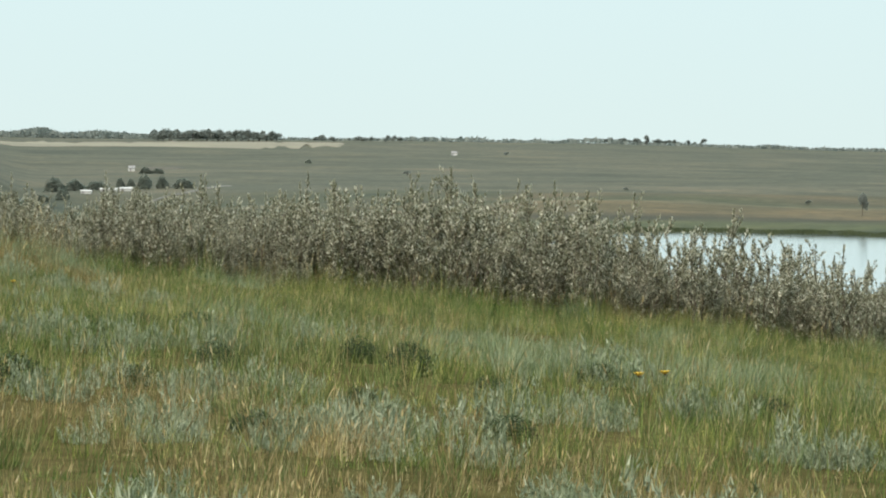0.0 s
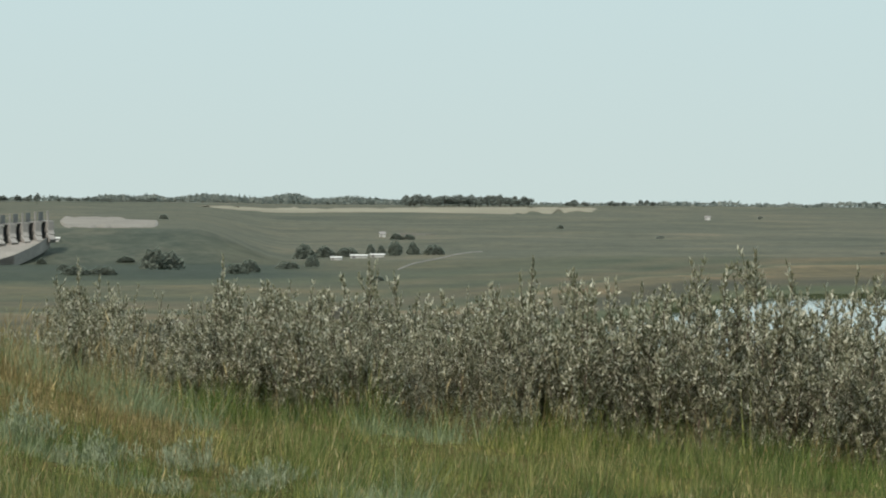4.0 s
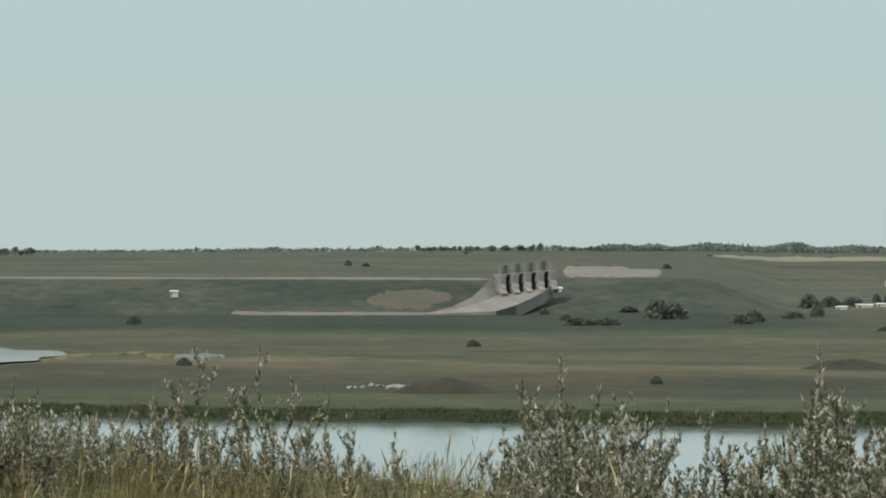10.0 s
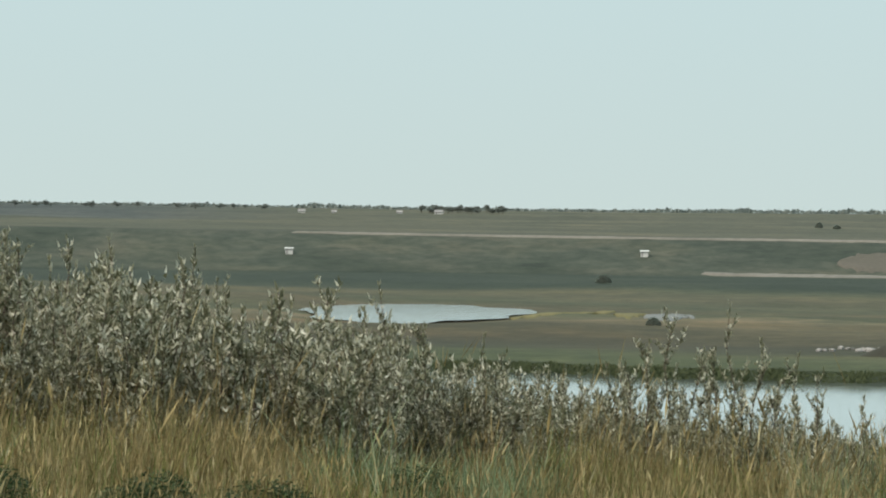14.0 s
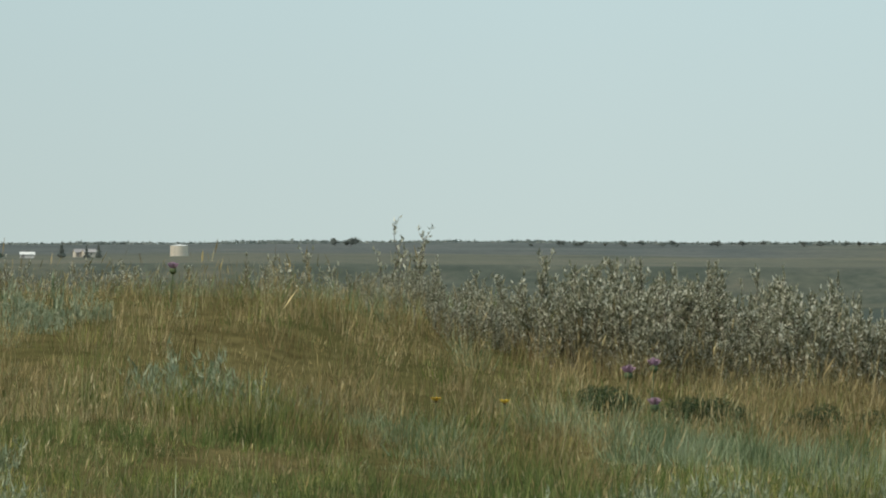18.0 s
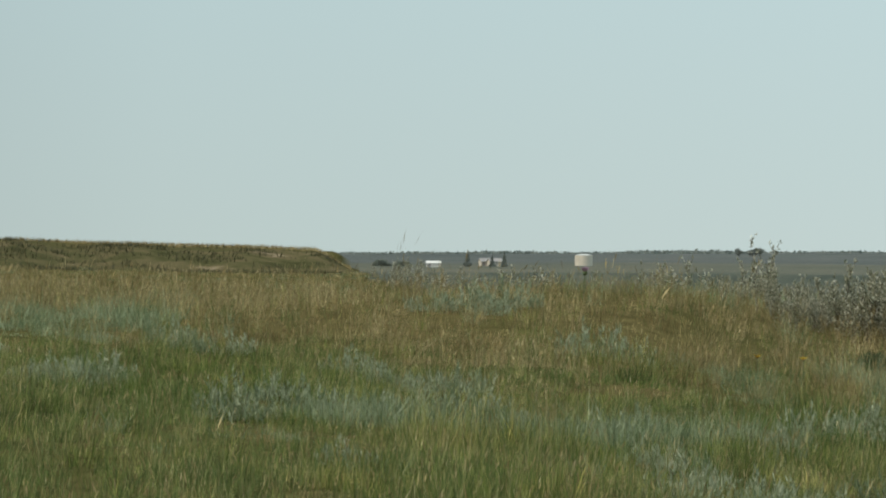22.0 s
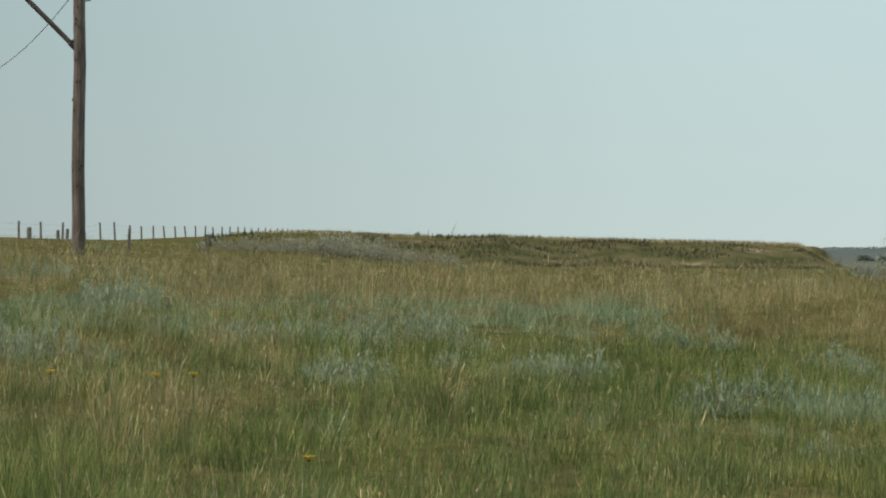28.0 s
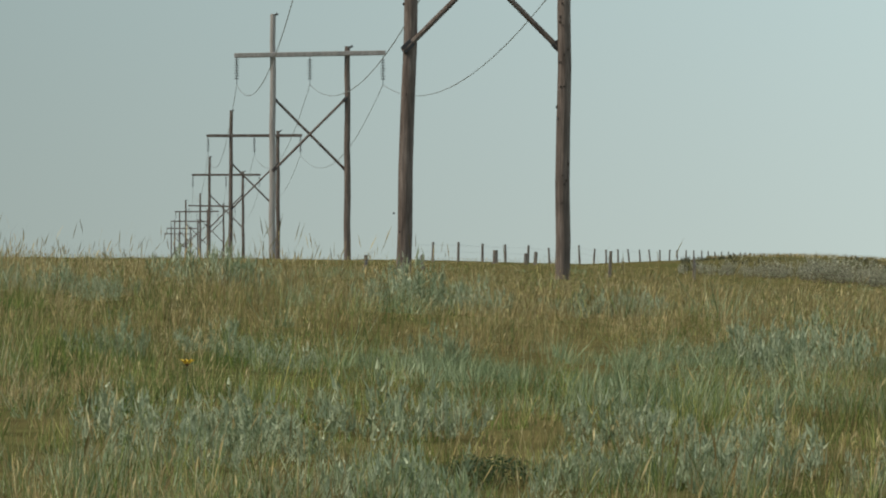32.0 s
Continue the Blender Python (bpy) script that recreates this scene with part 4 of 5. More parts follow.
PURPLE = plain("thistle_purple", (0.27, 0.165, 0.24), (0.38, 0.26, 0.34), 60, 0.9)
GOLDEN = plain("yellow_petal", (0.62, 0.40, 0.03), (0.75, 0.52, 0.06), 60, 0.8)
BROWN = plain("flower_centre", (0.06, 0.03, 0.015), (0.10, 0.05, 0.02), 60, 0.9)


def thistle(x, y, h):
    t = empty("thistle", (x, y, float(ground_z(x, y))), "thistle with a purple flower head in the grass", "thistle", "thistles")
    bm = bmesh.new()
    rod(bm, (0, 0, 0), (0.02, 0, h), 0.006, 0.004, 6)
    part("stem", bm, STEM, t)
    bm = bmesh.new()
    bmesh.ops.create_icosphere(bm, subdivisions=2, radius=0.024, matrix=Matrix.Translation((0.02, 0, h + 0.01)))
    part("calyx", bm, STEM, t)
    bm = bmesh.new()
    for i in range(60):
        a, s = rng.uniform(0, 6.28), math.sqrt(rng.uniform(0, 1)) * 0.032
        rod(bm, (0.02 + s * 0.4 * math.cos(a), s * 0.4 * math.sin(a), h + 0.02), (0.02 + s * 1.3 * math.cos(a), s * 1.3 * math.sin(a), h + 0.07 - s * 0.6), 0.003, 0.002, 3)
    part("flower", bm, PURPLE, t, "purple flower head")


for turn, back, tall in ((-12.3, -5.6, 0.32), (-12.75, -5.6, 0.27), (-12.3, -6.2, 0.16)):
    thistle(*on_belt(turn, back), tall)
thistle(5.45, 44.0, 0.22)


def daisy(x, y, h):
    t = empty("yellow_flower", (x, y, float(ground_z(x, y))), "small yellow daisy with a dark centre in the grass", "flower", "yellow daisies", rng.uniform(0, 360))
    bm = bmesh.new()
    rod(bm, (0, 0, 0), (0, 0, h), 0.003, 0.002, 5)
    part("stem", bm, STEM, t)
    for i in range(9):
        bm = bmesh.new()
        a = i * 0.698
        u, w = Vector((math.cos(a), math.sin(a), 0.75)), Vector((-math.sin(a), math.cos(a), 0))
        o = Vector((0, 0, h))
        vs = [bm.verts.new(o + u * 0.006), bm.verts.new(o + u * 0.02 + w * 0.007), bm.verts.new(o + u * 0.032), bm.verts.new(o + u * 0.02 - w * 0.007)]
        bm.faces.new(vs)
        bm.faces.new([bm.verts.new(q.co - Vector((0, 0, 0.002))) for q in vs[::-1]])
        part("petal", bm, GOLDEN, t)
    bm = bmesh.new()
    bmesh.ops.create_icosphere(bm, subdivisions=1, radius=0.009, matrix=Matrix.Translation((0, 0, h + 0.003)))
    part("centre", bm, BROWN, t)


for x, y in [(-2.7, 12.2), (-2.5, 12.25), (1.2, 11.9), (1.32, 11.85), (-0.6, 21.4), (5.9, 37.0), (6.3, 37.3), (5.6, 29.8), (5.8, 30.0), (-1.6, 27.3), (-1.4, 27.4), (6.4, 29.5), (-4.9, 34.5), (-2.2, 27.6)]:
    daisy(x, y, rng.uniform(0.2, 0.27))

# tussocks and small shrubs on the face of the eroded bank
n = 14000
t, u = rng.uniform(-2.8, 4.3, n), rng.uniform(0, 1, n)
dd = 233 + 20 * u
x, y = dd * np.sin(np.radians(t)), dd * np.cos(np.radians(t))
keep = 0.6 * value_noise(x, y, 1.8, 71) + 0.4 * value_noise(x, y, 6.0, 72) > rng.uniform(0.42, 0.6, n)
v, f = blades(x[keep], y[keep], rng.uniform(0.08, 0.28, keep.sum()), rng.uniform(0.012, 0.04, keep.sum()), rng.uniform(0.1, 0.6, keep.sum()), False, 1)
tagged(new("bank_tussocks", from_arrays("bank_tussocks", v, f, leafy("bank_grass", [(0.0, (0.026, 0.030, 0.013)), (0.6, (0.054, 0.054, 0.024)), (1.0, (0.105, 0.088, 0.045))]))), "dark olive tussocks on the eroded bank", "grass", kind="stuff")
n = 9000
t = rng.uniform(-2.5, 4.4, n)
dd = rng.uniform(252, 275, n)
x, y = dd * np.sin(np.radians(t)), dd * np.cos(np.radians(t))
v, f = blades(x, y, rng.uniform(0.1, 0.26, n), rng.uniform(0.012, 0.03, n), rng.uniform(0.1, 0.5, n), False, 1)
tagged(new("bank_top_grass", from_arrays("bank_top_grass", v, f, GOLD)), "dry golden grass on top of the bank", "grass", kind="stuff")


# tall thin seed stems along the skyline
n = 150
t, d = np.radians(rng.uniform(-10.5, -5.8, n)), rng.uniform(50, 64, n)
x, y = d * np.sin(t), d * np.cos(t)
stems = [blades(x, y, rng.uniform(0.28, 0.62, n), rng.uniform(0.003, 0.005, n), rng.uniform(0.05, 0.35, n), True)]
n = 160
t, d = np.radians(rng.uniform(5, 30, n)), rng.uniform(38, 46, n)
x, y = d * np.sin(t), d * np.cos(t)
stems.append(blades(x, y, rng.uniform(0.25, 0.5, n), rng.uniform(0.004, 0.008, n), rng.uniform(0.05, 0.35, n), True))
v, f = joined(stems)
tagged(new("tall_seed_stems", from_arrays("tall_seed_stems", v, f, GOLD)), "tall thin dry seed stems above the grass", "grass", kind="stuff")
# ---- power line ----
k = Nodes("weathered_pole", 0.9)
c = k.steps(k.noise(1.5, (6, 6, 0.5), 6.0), [(0.3, (0.066, 0.050, 0.044)), (0.55, (0.125, 0.098, 0.086)), (0.75, (0.195, 0.162, 0.148))])
k.colour(k.mix(1.0, c, k.steps(k.noise(40, (1, 1, 0.06), 5.0), [(0.35, (0.55, 0.55, 0.55)), (0.65, (1.15, 1.15, 1.15))]), "MULTIPLY"))
k.bump(k.noise(40, (1, 1, 0.06), 5.0), 0.6, 0.02)
POLE = k.mat
PALE_POLE = plain("bleached_pole", (0.20, 0.185, 0.18), (0.30, 0.28, 0.27), 1.5, 0.85, 0, 0.4, (4, 4, 0.4))
PORCELAIN = plain("brown_porcelain", (0.02, 0.018, 0.018), (0.035, 0.03, 0.03), 10, 0.4)
WIRE = plain("aluminium_wire", (0.16, 0.16, 0.16), (0.22, 0.22, 0.22), 2, 0.5, 0.6)

DARK_IRON = plain("dark_iron", (0.03, 0.03, 0.032), (0.05, 0.05, 0.055), 6, 0.6, 0.5)
KNOT = plain("dark_knot", (0.02, 0.015, 0.012), (0.04, 0.03, 0.025), 20, 0.95)

LINE = [(-5.055, 149.0), (-6.757, 303.0), (-7.346, 471.0), (-7.654, 649.0), (-7.81, 935.0), (-7.98, 1015.0), (-8.07, 1195.0), (-8.14, 1375.0), (-8.19, 1555.0)]
towers, clamps = [], []
for i, (th, d) in enumerate(LINE):
    p = bearing(th, d)
    gz = float(ground_z(p.x, p.y))
    top = 14.4
    t = empty("transmission_tower", (p.x, p.y, gz), "tall weathered wooden pole frame with crossed braces", "power pole", "frames of the power line", 8.4)
    tall = (2.3, 0.45)
    for s, extra in ((-1, tall[0]), (1, tall[1])):
        bm = bmesh.new()
        hz, n, ring = top - gz + extra, 12, []
        lean = 0.028 if (i == 0 and s < 0) else rng.normal(0, 0.004)
        for j in range(10):
            u = j / 9
            cx, r = s * (2.0 if i == 0 and s < 0 else 2.15) + lean * (hz + 0.6) * (u - 0.35) + 0.02 * math.sin(j * 2 + i), 0.205 - 0.05 * u
            ring.append([bm.verts.new((cx + r * math.cos(q * 2 * math.pi / n), r * math.sin(q * 2 * math.pi / n), -0.6 + (hz + 0.6) * u)) for q in range(n)])
        for r0, r1 in zip(ring, ring[1:]):
            for q in range(n):
                bm.faces.new((r0[q], r0[(q + 1) % n], r1[(q + 1) % n], r1[q]))
        bm.faces.new(ring[0][::-1]), bm.faces.new(ring[-1])
        part("pole", bm, PALE_POLE if (i == 1 and s < 0) else POLE, t, "bleached grey pole" if (i == 1 and s < 0) else "")
    bm = bmesh.new()
    tip = Matrix.Rotation(-0.021 if i == 1 else rng.normal(0, 0.006), 4, "Y")
    box(bm, (8.7, 0.14, 0.26), (0, -0.17, top - gz), tip, 0.02)
    box(bm, (8.7, 0.14, 0.26), (0, 0.17, top - gz), tip, 0.02)
    part("crossarm", bm, PALE_POLE if i == 1 else POLE, t)
    for s in (-1, 1):
        bm = bmesh.new()
        rod(bm, (s * 2.15, 0.16 * s, 7.65 - gz), (-s * 2.15, 0.16 * s, 11.95 - gz), 0.075, 0.075, 8)
        brace = part("brace", bm, POLE, t)
        for q in (-1, 1):
            bm = bmesh.new()
            box(bm, (0.22, 0.10, 0.34), (q * 2.02, 0.16 * s - 0.02, (7.8 if q == s else 11.8) - gz), Matrix.Rotation(-0.785 * s, 4, "Y"), 0.01)
            part("end_plate", bm, DARK_IRON, brace)
    for s, extra in ((-1, tall[0]), (1, tall[1])):
        bm = bmesh.new()
        rod(bm, (s * 2.15 + 0.05, 0, top - gz + extra - 0.1), (s * 2.15 + 0.32, 0, top - gz + extra + 0.02), 0.05, 0.07, 8)
        part("wire_clamp", bm, DARK_IRON, t)
    for s in (-1, 0, 1):
        bm = bmesh.new()
        rod(bm, (s * 4.2, 0, top - gz - 0.1), (s * 4.2, 0, top - gz - 1.75), 0.02, 0.02, 6)
        for q in range(8):
            z = top - gz - 0.35 - q * 0.155
            rod(bm, (s * 4.2, 0, z), (s * 4.2, 0, z + 0.06), 0.17, 0.06, 10)
        part("insulator", bm, PORCELAIN, t, "string of brown insulator discs")
    m = pose(p.x, p.y, 0, 0, 0, 8.4)
    clamps.append([m @ Vector((s * 4.2, 0, top - 1.75)) for s in (-1, 0, 1)])
    towers.append(t)
before = bearing(-1.0, 20)
d0 = (clamps[0][1] - clamps[1][1]).normalized()
clamps.insert(0, [c + d0 * 165 for c in clamps[0]])
for a, b in zip(clamps, clamps[1:]):
    for s in range(3):
        bm = bmesh.new()
        sag = 2.7
        pts = []
        for q in range(25):
            u = q / 24
            pt = a[s].lerp(b[s], u)
            pt.z -= sag * 4 * u * (1 - u)
            pts.append(pt)
        for p0, p1 in zip(pts, pts[1:]):
            rod(bm, p0, p1, 0.016, 0.016, 5, False)
        w = part("power_cable", bm, WIRE)
        tagged(w, "thin grey cable hanging slack between the pole frames", "cable", "cables of the power line")

# ---- pasture fence ----
POST = plain("grey_post", (0.09, 0.075, 0.065), (0.17, 0.15, 0.135), 4.0, 0.9, 0, 0.4, (3, 3, 0.5))
fence_at = bearing(-5, 300)
fence = empty("fence", fence_at, "old barbed wire pasture fence with grey wooden posts", "fence")
line = []
runs = [(bearing(-5.75, 236), bearing(-4.42, 262), 6), (bearing(-4.16, 290), bearing(-1.62, 540), 27)]
for f0, f1, count in runs:
    for i in range(count):
        p = f0.lerp(f1, i / (count - 1))
        th, d = math.degrees(math.atan2(p.x, p.y)), math.hypot(p.x, p.y)
        z = float(ground_z(p.x, p.y))
        top = EYE + d * math.tan(radians(float(np.interp(th, [-5.8, -5.0, -4.2, -3.9, -3.6, -3.1, -2.5, -2.1, -1.6], [0.21, 0.22, 0.28, 0.32, 0.28, 0.21, 0.20, 0.22, 0.21])) + rng.normal(0, 0.012)))
        line.append(Vector((p.x, p.y, max(z + 0.9, top))))
        bm = bmesh.new()
        at = p - fence_at
        rod(bm, (at.x, at.y, z - 0.2), (at.x + rng.normal(0, 0.06), at.y, line[-1].z), 0.065, 0.055, 8)
        part("post", bm, POST, fence)
for hz in (-0.75, -0.45, -0.15):
    bm = bmesh.new()
    for p0, p1 in zip(line, line[1:]):
        rod(bm, p0 - fence_at + Vector((0, 0, hz)), p1 - fence_at + Vector((0, 0, hz)), 0.006, 0.006, 3, False)
    part("wire", bm, WIRE, fence)

# heavy corner posts with a rail, and two posts of the old inner line
for th, d, top, r in ((-4.80, 231, 2.78, 0.12), (-4.47, 233, 2.62, 0.085), (-4.37, 234, 2.72, 0.085), (-3.67, 182, 2.50, 0.06), (-2.76, 190, 2.30, 0.06), (-6.22, 176, 2.35, 0.07), (-5.62, 180, 2.2, 0.06)):
    p = bearing(th, d)
    z = float(ground_z(p.x, p.y))
    post = empty("fence_post", (p.x, p.y, z), "weathered grey wooden fence post in the pasture", "post", "single fence posts")
    bm = bmesh.new()
    rod(bm, (0, 0, -0.2), (rng.normal(0, 0.03), 0, max(0.5, top - z)), r, r * 0.9, 9)
    part("shaft", bm, POST, post)
    bm = bmesh.new()
    rod(bm, (-r - 0.03, -r, max(0.3, top - z - 0.25)), (r + 0.03, -r, max(0.3, top - z - 0.25)), 0.012, 0.012, 5)
    part("wire_stub", bm, WIRE, post)

# knots and climbing scars on the nearest frame's poles
bpy.context.view_layer.update()
for i in range(26):
    s = 1 if i < 20 else -1
    h = rng.uniform(1.0, 8.5)
    bm = bmesh.new()
    bmesh.ops.create_icosphere(bm, subdivisions=1, radius=1.0)
    bmesh.ops.scale(bm, vec=(0.028, 0.02, rng.uniform(0.03, 0.05)), verts=bm.verts)
    knot = part("knot", bm, KNOT, towers[0])
    a = rng.normal(0, 0.45)
    knot.location = (s * 2.15 + 0.205 * math.sin(a) + (0.028 * (h - 4) if s < 0 else 0), -0.19 * math.cos(a), h)
bm = bmesh.new()
rod(bm, (2.3, 0, 7.45), (2.5, 0, 7.47), 0.02, 0.02, 6)
part("step_bolt", bm, DARK_IRON, towers[0])


# ---- things across the river ----
OUTLOOK = (4.58, 23.87)


def sight(th, rise, d0=400.0):
    """The place where the view from the bluff on that bearing and rise (degrees) meets the ground."""
    d = np.arange(d0, 4560, 2.0)
    cx, cy = OUTLOOK if 14.5 < th < 25.4 else (0.0, 0.0)
    x, y = cx + d * math.sin(radians(th)), cy + d * math.cos(radians(th))
    z = ground_z(x, y)
    up = np.degrees(np.arctan2(z - EYE, d))
    i = int(np.argmax(up >= rise)) if (up >= rise).any() else len(d) - 1
    return Vector((x[i], y[i], z[i])), float(d[i])


def drape(name, ths, near, far, mat, label, category, lift=0.15, seed=1, ragged=0.0, steps=8, kind="structure", taper=0.0):
    """A thin bed of gravel or earth laid over the ground between two lines of distance."""
    n = len(ths)
    v = []
    if taper:
        mid, half = (near + far) / 2, (far - near) / 2
        q = np.clip(np.minimum(np.arange(n), n - 1 - np.arange(n)) / (n * taper), 0, 1) ** 0.5
        q = q * (0.75 + 0.5 * value_noise(np.arange(n) * 1.0, np.zeros(n), 3.0, seed + 40))
        near, far = mid - half * q, mid + half * q
    for j in range(steps + 1):
        u = j / steps
        d = near + (far - near) * u + ragged * (value_noise(np.arange(n) * 1.7, np.full(n, 5.0 if u > 0.5 else 1.0), 2.0, seed) - 0.5) * (1 if u in (0, 1) else 0.6)
        d = d - 24
        x, y = OUTLOOK[0] + d * np.sin(np.radians(ths)), OUTLOOK[1] + d * np.cos(np.radians(ths))
        edge = np.where((np.arange(n) == 0) | (np.arange(n) == n - 1), -0.3, 1.0) if 0 < j < steps else np.full(n, -0.3)
        v.append(np.stack([x, y, ground_z(x, y) + lift * edge], -1))
    f = np.array([[j * n + i, (j + 1) * n + i, (j + 1) * n + i + 1, j * n + i + 1] for j in range(steps) for i in range(n - 1)])[:, ::-1]
    return tagged(new(name, from_arrays(name, np.concatenate(v), f, mat, True)), label, category, kind=kind)


GRAVEL = plain("pale_gravel", (0.165, 0.15, 0.13), (0.235, 0.215, 0.19), 0.05, 0.95, 0, 0.3, (1, 1, 1), 1.0)
CONCRETE = plain("weathered_concrete", (0.20, 0.188, 0.170), (0.27, 0.252, 0.23), 0.12, 0.9, 0, 0.2, (1, 1, 1), 2.0)
BARE = plain("bare_earth", (0.088, 0.080, 0.062), (0.112, 0.097, 0.078), 0.05, 0.95, 0, 0.3, (1, 1, 1), 1.0)
YELLOW = plain("yellow_weeds", (0.115, 0.105, 0.042), (0.165, 0.142, 0.055), 0.06, 0.95, 0, 0.3, (1, 1, 1), 1.0)
WHITE = plain("white_paint", (0.52, 0.52, 0.50), (0.64, 0.64, 0.62), 0.5, 0.6)
DARKSTEEL = plain("dark_steel_gate", (0.13, 0.13, 0.145), (0.17, 0.17, 0.185), 0.5, 0.6, 0.1)
ROOF = plain("grey_roof", (0.22, 0.21, 0.21), (0.32, 0.31, 0.30), 0.4, 0.7)
GLASS_DARK = plain("dark_window", (0.03, 0.035, 0.04), (0.05, 0.055, 0.06), 1.0, 0.2)
BEIGE = plain("beige_steel", (0.50, 0.46, 0.38), (0.60, 0.56, 0.48), 0.3, 0.6)

TRACK = plain("worn_track", (0.15, 0.14, 0.12), (0.21, 0.195, 0.17), 0.04, 0.95, 0, 0.3, (1, 1, 1), 0.6)
drape("crest_road", np.linspace(15.5, 23.2, 90), np.full(90, 1766.0), np.full(90, 1768.6), TRACK, "pale gravel road along the crest of the dam", "road", 0.5, 2, 2.0, 4)
drape("toe_road", np.linspace(20.2, 22.6, 40), np.linspace(1701, 1692, 40), np.linspace(1705, 1704, 40), TRACK, "pale rubble track at the foot of the dam", "road", 0.6, 3, 4.0, 4)
drape("gravel_yard", np.linspace(24.0, 25.15, 40), np.linspace(1776, 1784, 40), np.linspace(2330, 2200, 40), GRAVEL, "pale gravel yard beside the spillway", "yard", 0.6, 4, 22.0, taper=0.06)
drape("bare_patch", np.linspace(21.75, 22.75, 30), np.linspace(1708, 1712, 30), np.linspace(1745, 1752, 30), BARE, "brown bare earth on the dam face", "earth", 0.35, 5, 10.0, taper=0.3)
drape("yellow_weeds", np.linspace(18.0, 19.25, 40), np.linspace(1075, 1190, 40), np.linspace(1110, 1225, 40), YELLOW, "yellow flowering weeds beside the pond", "weeds", 0.3, 6, 22.0, taper=0.3)
drape("yellow_weed_patch", np.linspace(19.2, 19.62, 20), np.linspace(1085, 1095, 20), np.linspace(1150, 1140, 20), YELLOW, "yellow flowering weeds in the meadow", "weeds", 0.3, 7, 26.0, taper=0.5)
drape("mud_flat", np.linspace(19.55, 20.15, 24), np.full(24, 1072.0), np.full(24, 1122.0), plain("grey_mud", (0.125, 0.13, 0.12), (0.16, 0.165, 0.155), 0.05, 0.7), "grey drying mud flat in the meadow", "mud", 0.3, 8, 24.0, taper=0.5)
drape("farm_track", np.linspace(27.9, 28.9, 40), np.linspace(1640, 1980, 40), np.linspace(1650, 1992, 40), TRACK, "pale farm track climbing the slope", "road", 0.4, 9, 3.0, 4)
drape("cut_slope", np.linspace(27.85, 28.35, 20), np.linspace(2350, 2420, 20), np.linspace(2470, 2500, 20), BARE, "bare cut in the far slope", "earth", 0.6, 10, 40.0, taper=0.5)
drape("dry_field", np.linspace(25.6, 30.2, 60), np.full(60, 3600.0), np.full(60, 4050.0), plain("stubble", (0.185, 0.17, 0.125), (0.245, 0.225, 0.165), 0.01, 0.95), "pale stubble field on the upland", "field", 0.6, 11, 300.0, taper=0.3)


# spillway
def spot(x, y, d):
    """Point over the dam fitted to camera's view: picture x, y, 154.5 a degree."""
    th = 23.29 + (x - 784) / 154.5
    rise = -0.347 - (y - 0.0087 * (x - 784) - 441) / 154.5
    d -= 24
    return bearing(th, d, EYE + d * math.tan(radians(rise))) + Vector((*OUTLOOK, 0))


def slab(bm, a, b, c, d, thick):
    """A plate with corners a, b, c, d, of that thickness downwards."""
    top = [bm.verts.new(p) for p in (a, b, c, d)]
    low = [bm.verts.new(p - Vector((0, 0, thick))) for p in (a, b, c, d)]
    bm.faces.new(top), bm.faces.new(low[::-1])
    for i in range(4):
        j = (i + 1) % 4
        bm.faces.new((top[i], low[i], low[j], top[j]))
    bmesh.ops.recalc_face_normals(bm, faces=bm.faces[:])


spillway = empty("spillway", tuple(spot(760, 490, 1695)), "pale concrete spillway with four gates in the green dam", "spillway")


def piece(name, bm, mat, label=""):
    ob = part(name, bm, mat, spillway, label)
    ob.matrix_parent_inverse = spillway.matrix_world.inverted()
    return ob


bpy.context.view_layer.update()
PIER = plain("pier_concrete", (0.21, 0.205, 0.195), (0.28, 0.27, 0.255), 0.12, 0.9, 0, 0.2, (1, 1, 1), 2.0)
HOIST = plain("grey_steel", (0.085, 0.098, 0.10), (0.12, 0.132, 0.135), 0.5, 0.6)


def sheet(bm, near, far, thick):
    """A curved plate between two edges of equally many points, of that thickness downwards."""
    down = Vector((0, 0, -thick))
    rows = [[bm.verts.new(p) for p in edge] for edge in (near, far, [p + down for p in far], [p + down for p in near])]
    for i in range(len(near) - 1):
        for a, b in zip(rows, rows[1:] + rows[:1]):
            bm.faces.new((a[i], a[i + 1], b[i + 1], b[i]))
    for i in (0, -1):
        bm.faces.new([r[i] for r in rows])
    bmesh.ops.recalc_face_normals(bm, faces=bm.faces[:])


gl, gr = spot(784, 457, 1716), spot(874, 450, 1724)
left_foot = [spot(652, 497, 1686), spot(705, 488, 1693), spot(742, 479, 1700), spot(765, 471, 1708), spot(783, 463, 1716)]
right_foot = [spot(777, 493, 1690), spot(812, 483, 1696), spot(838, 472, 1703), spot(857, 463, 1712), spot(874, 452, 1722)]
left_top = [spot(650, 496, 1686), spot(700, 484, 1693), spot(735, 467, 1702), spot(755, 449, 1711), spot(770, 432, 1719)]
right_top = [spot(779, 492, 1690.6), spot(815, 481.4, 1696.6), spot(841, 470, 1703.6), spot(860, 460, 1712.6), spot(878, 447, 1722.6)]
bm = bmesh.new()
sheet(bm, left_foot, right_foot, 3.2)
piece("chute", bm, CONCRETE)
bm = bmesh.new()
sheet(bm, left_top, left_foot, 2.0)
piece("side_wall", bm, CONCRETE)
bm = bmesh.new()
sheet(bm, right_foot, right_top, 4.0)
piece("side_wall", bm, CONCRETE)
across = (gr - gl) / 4
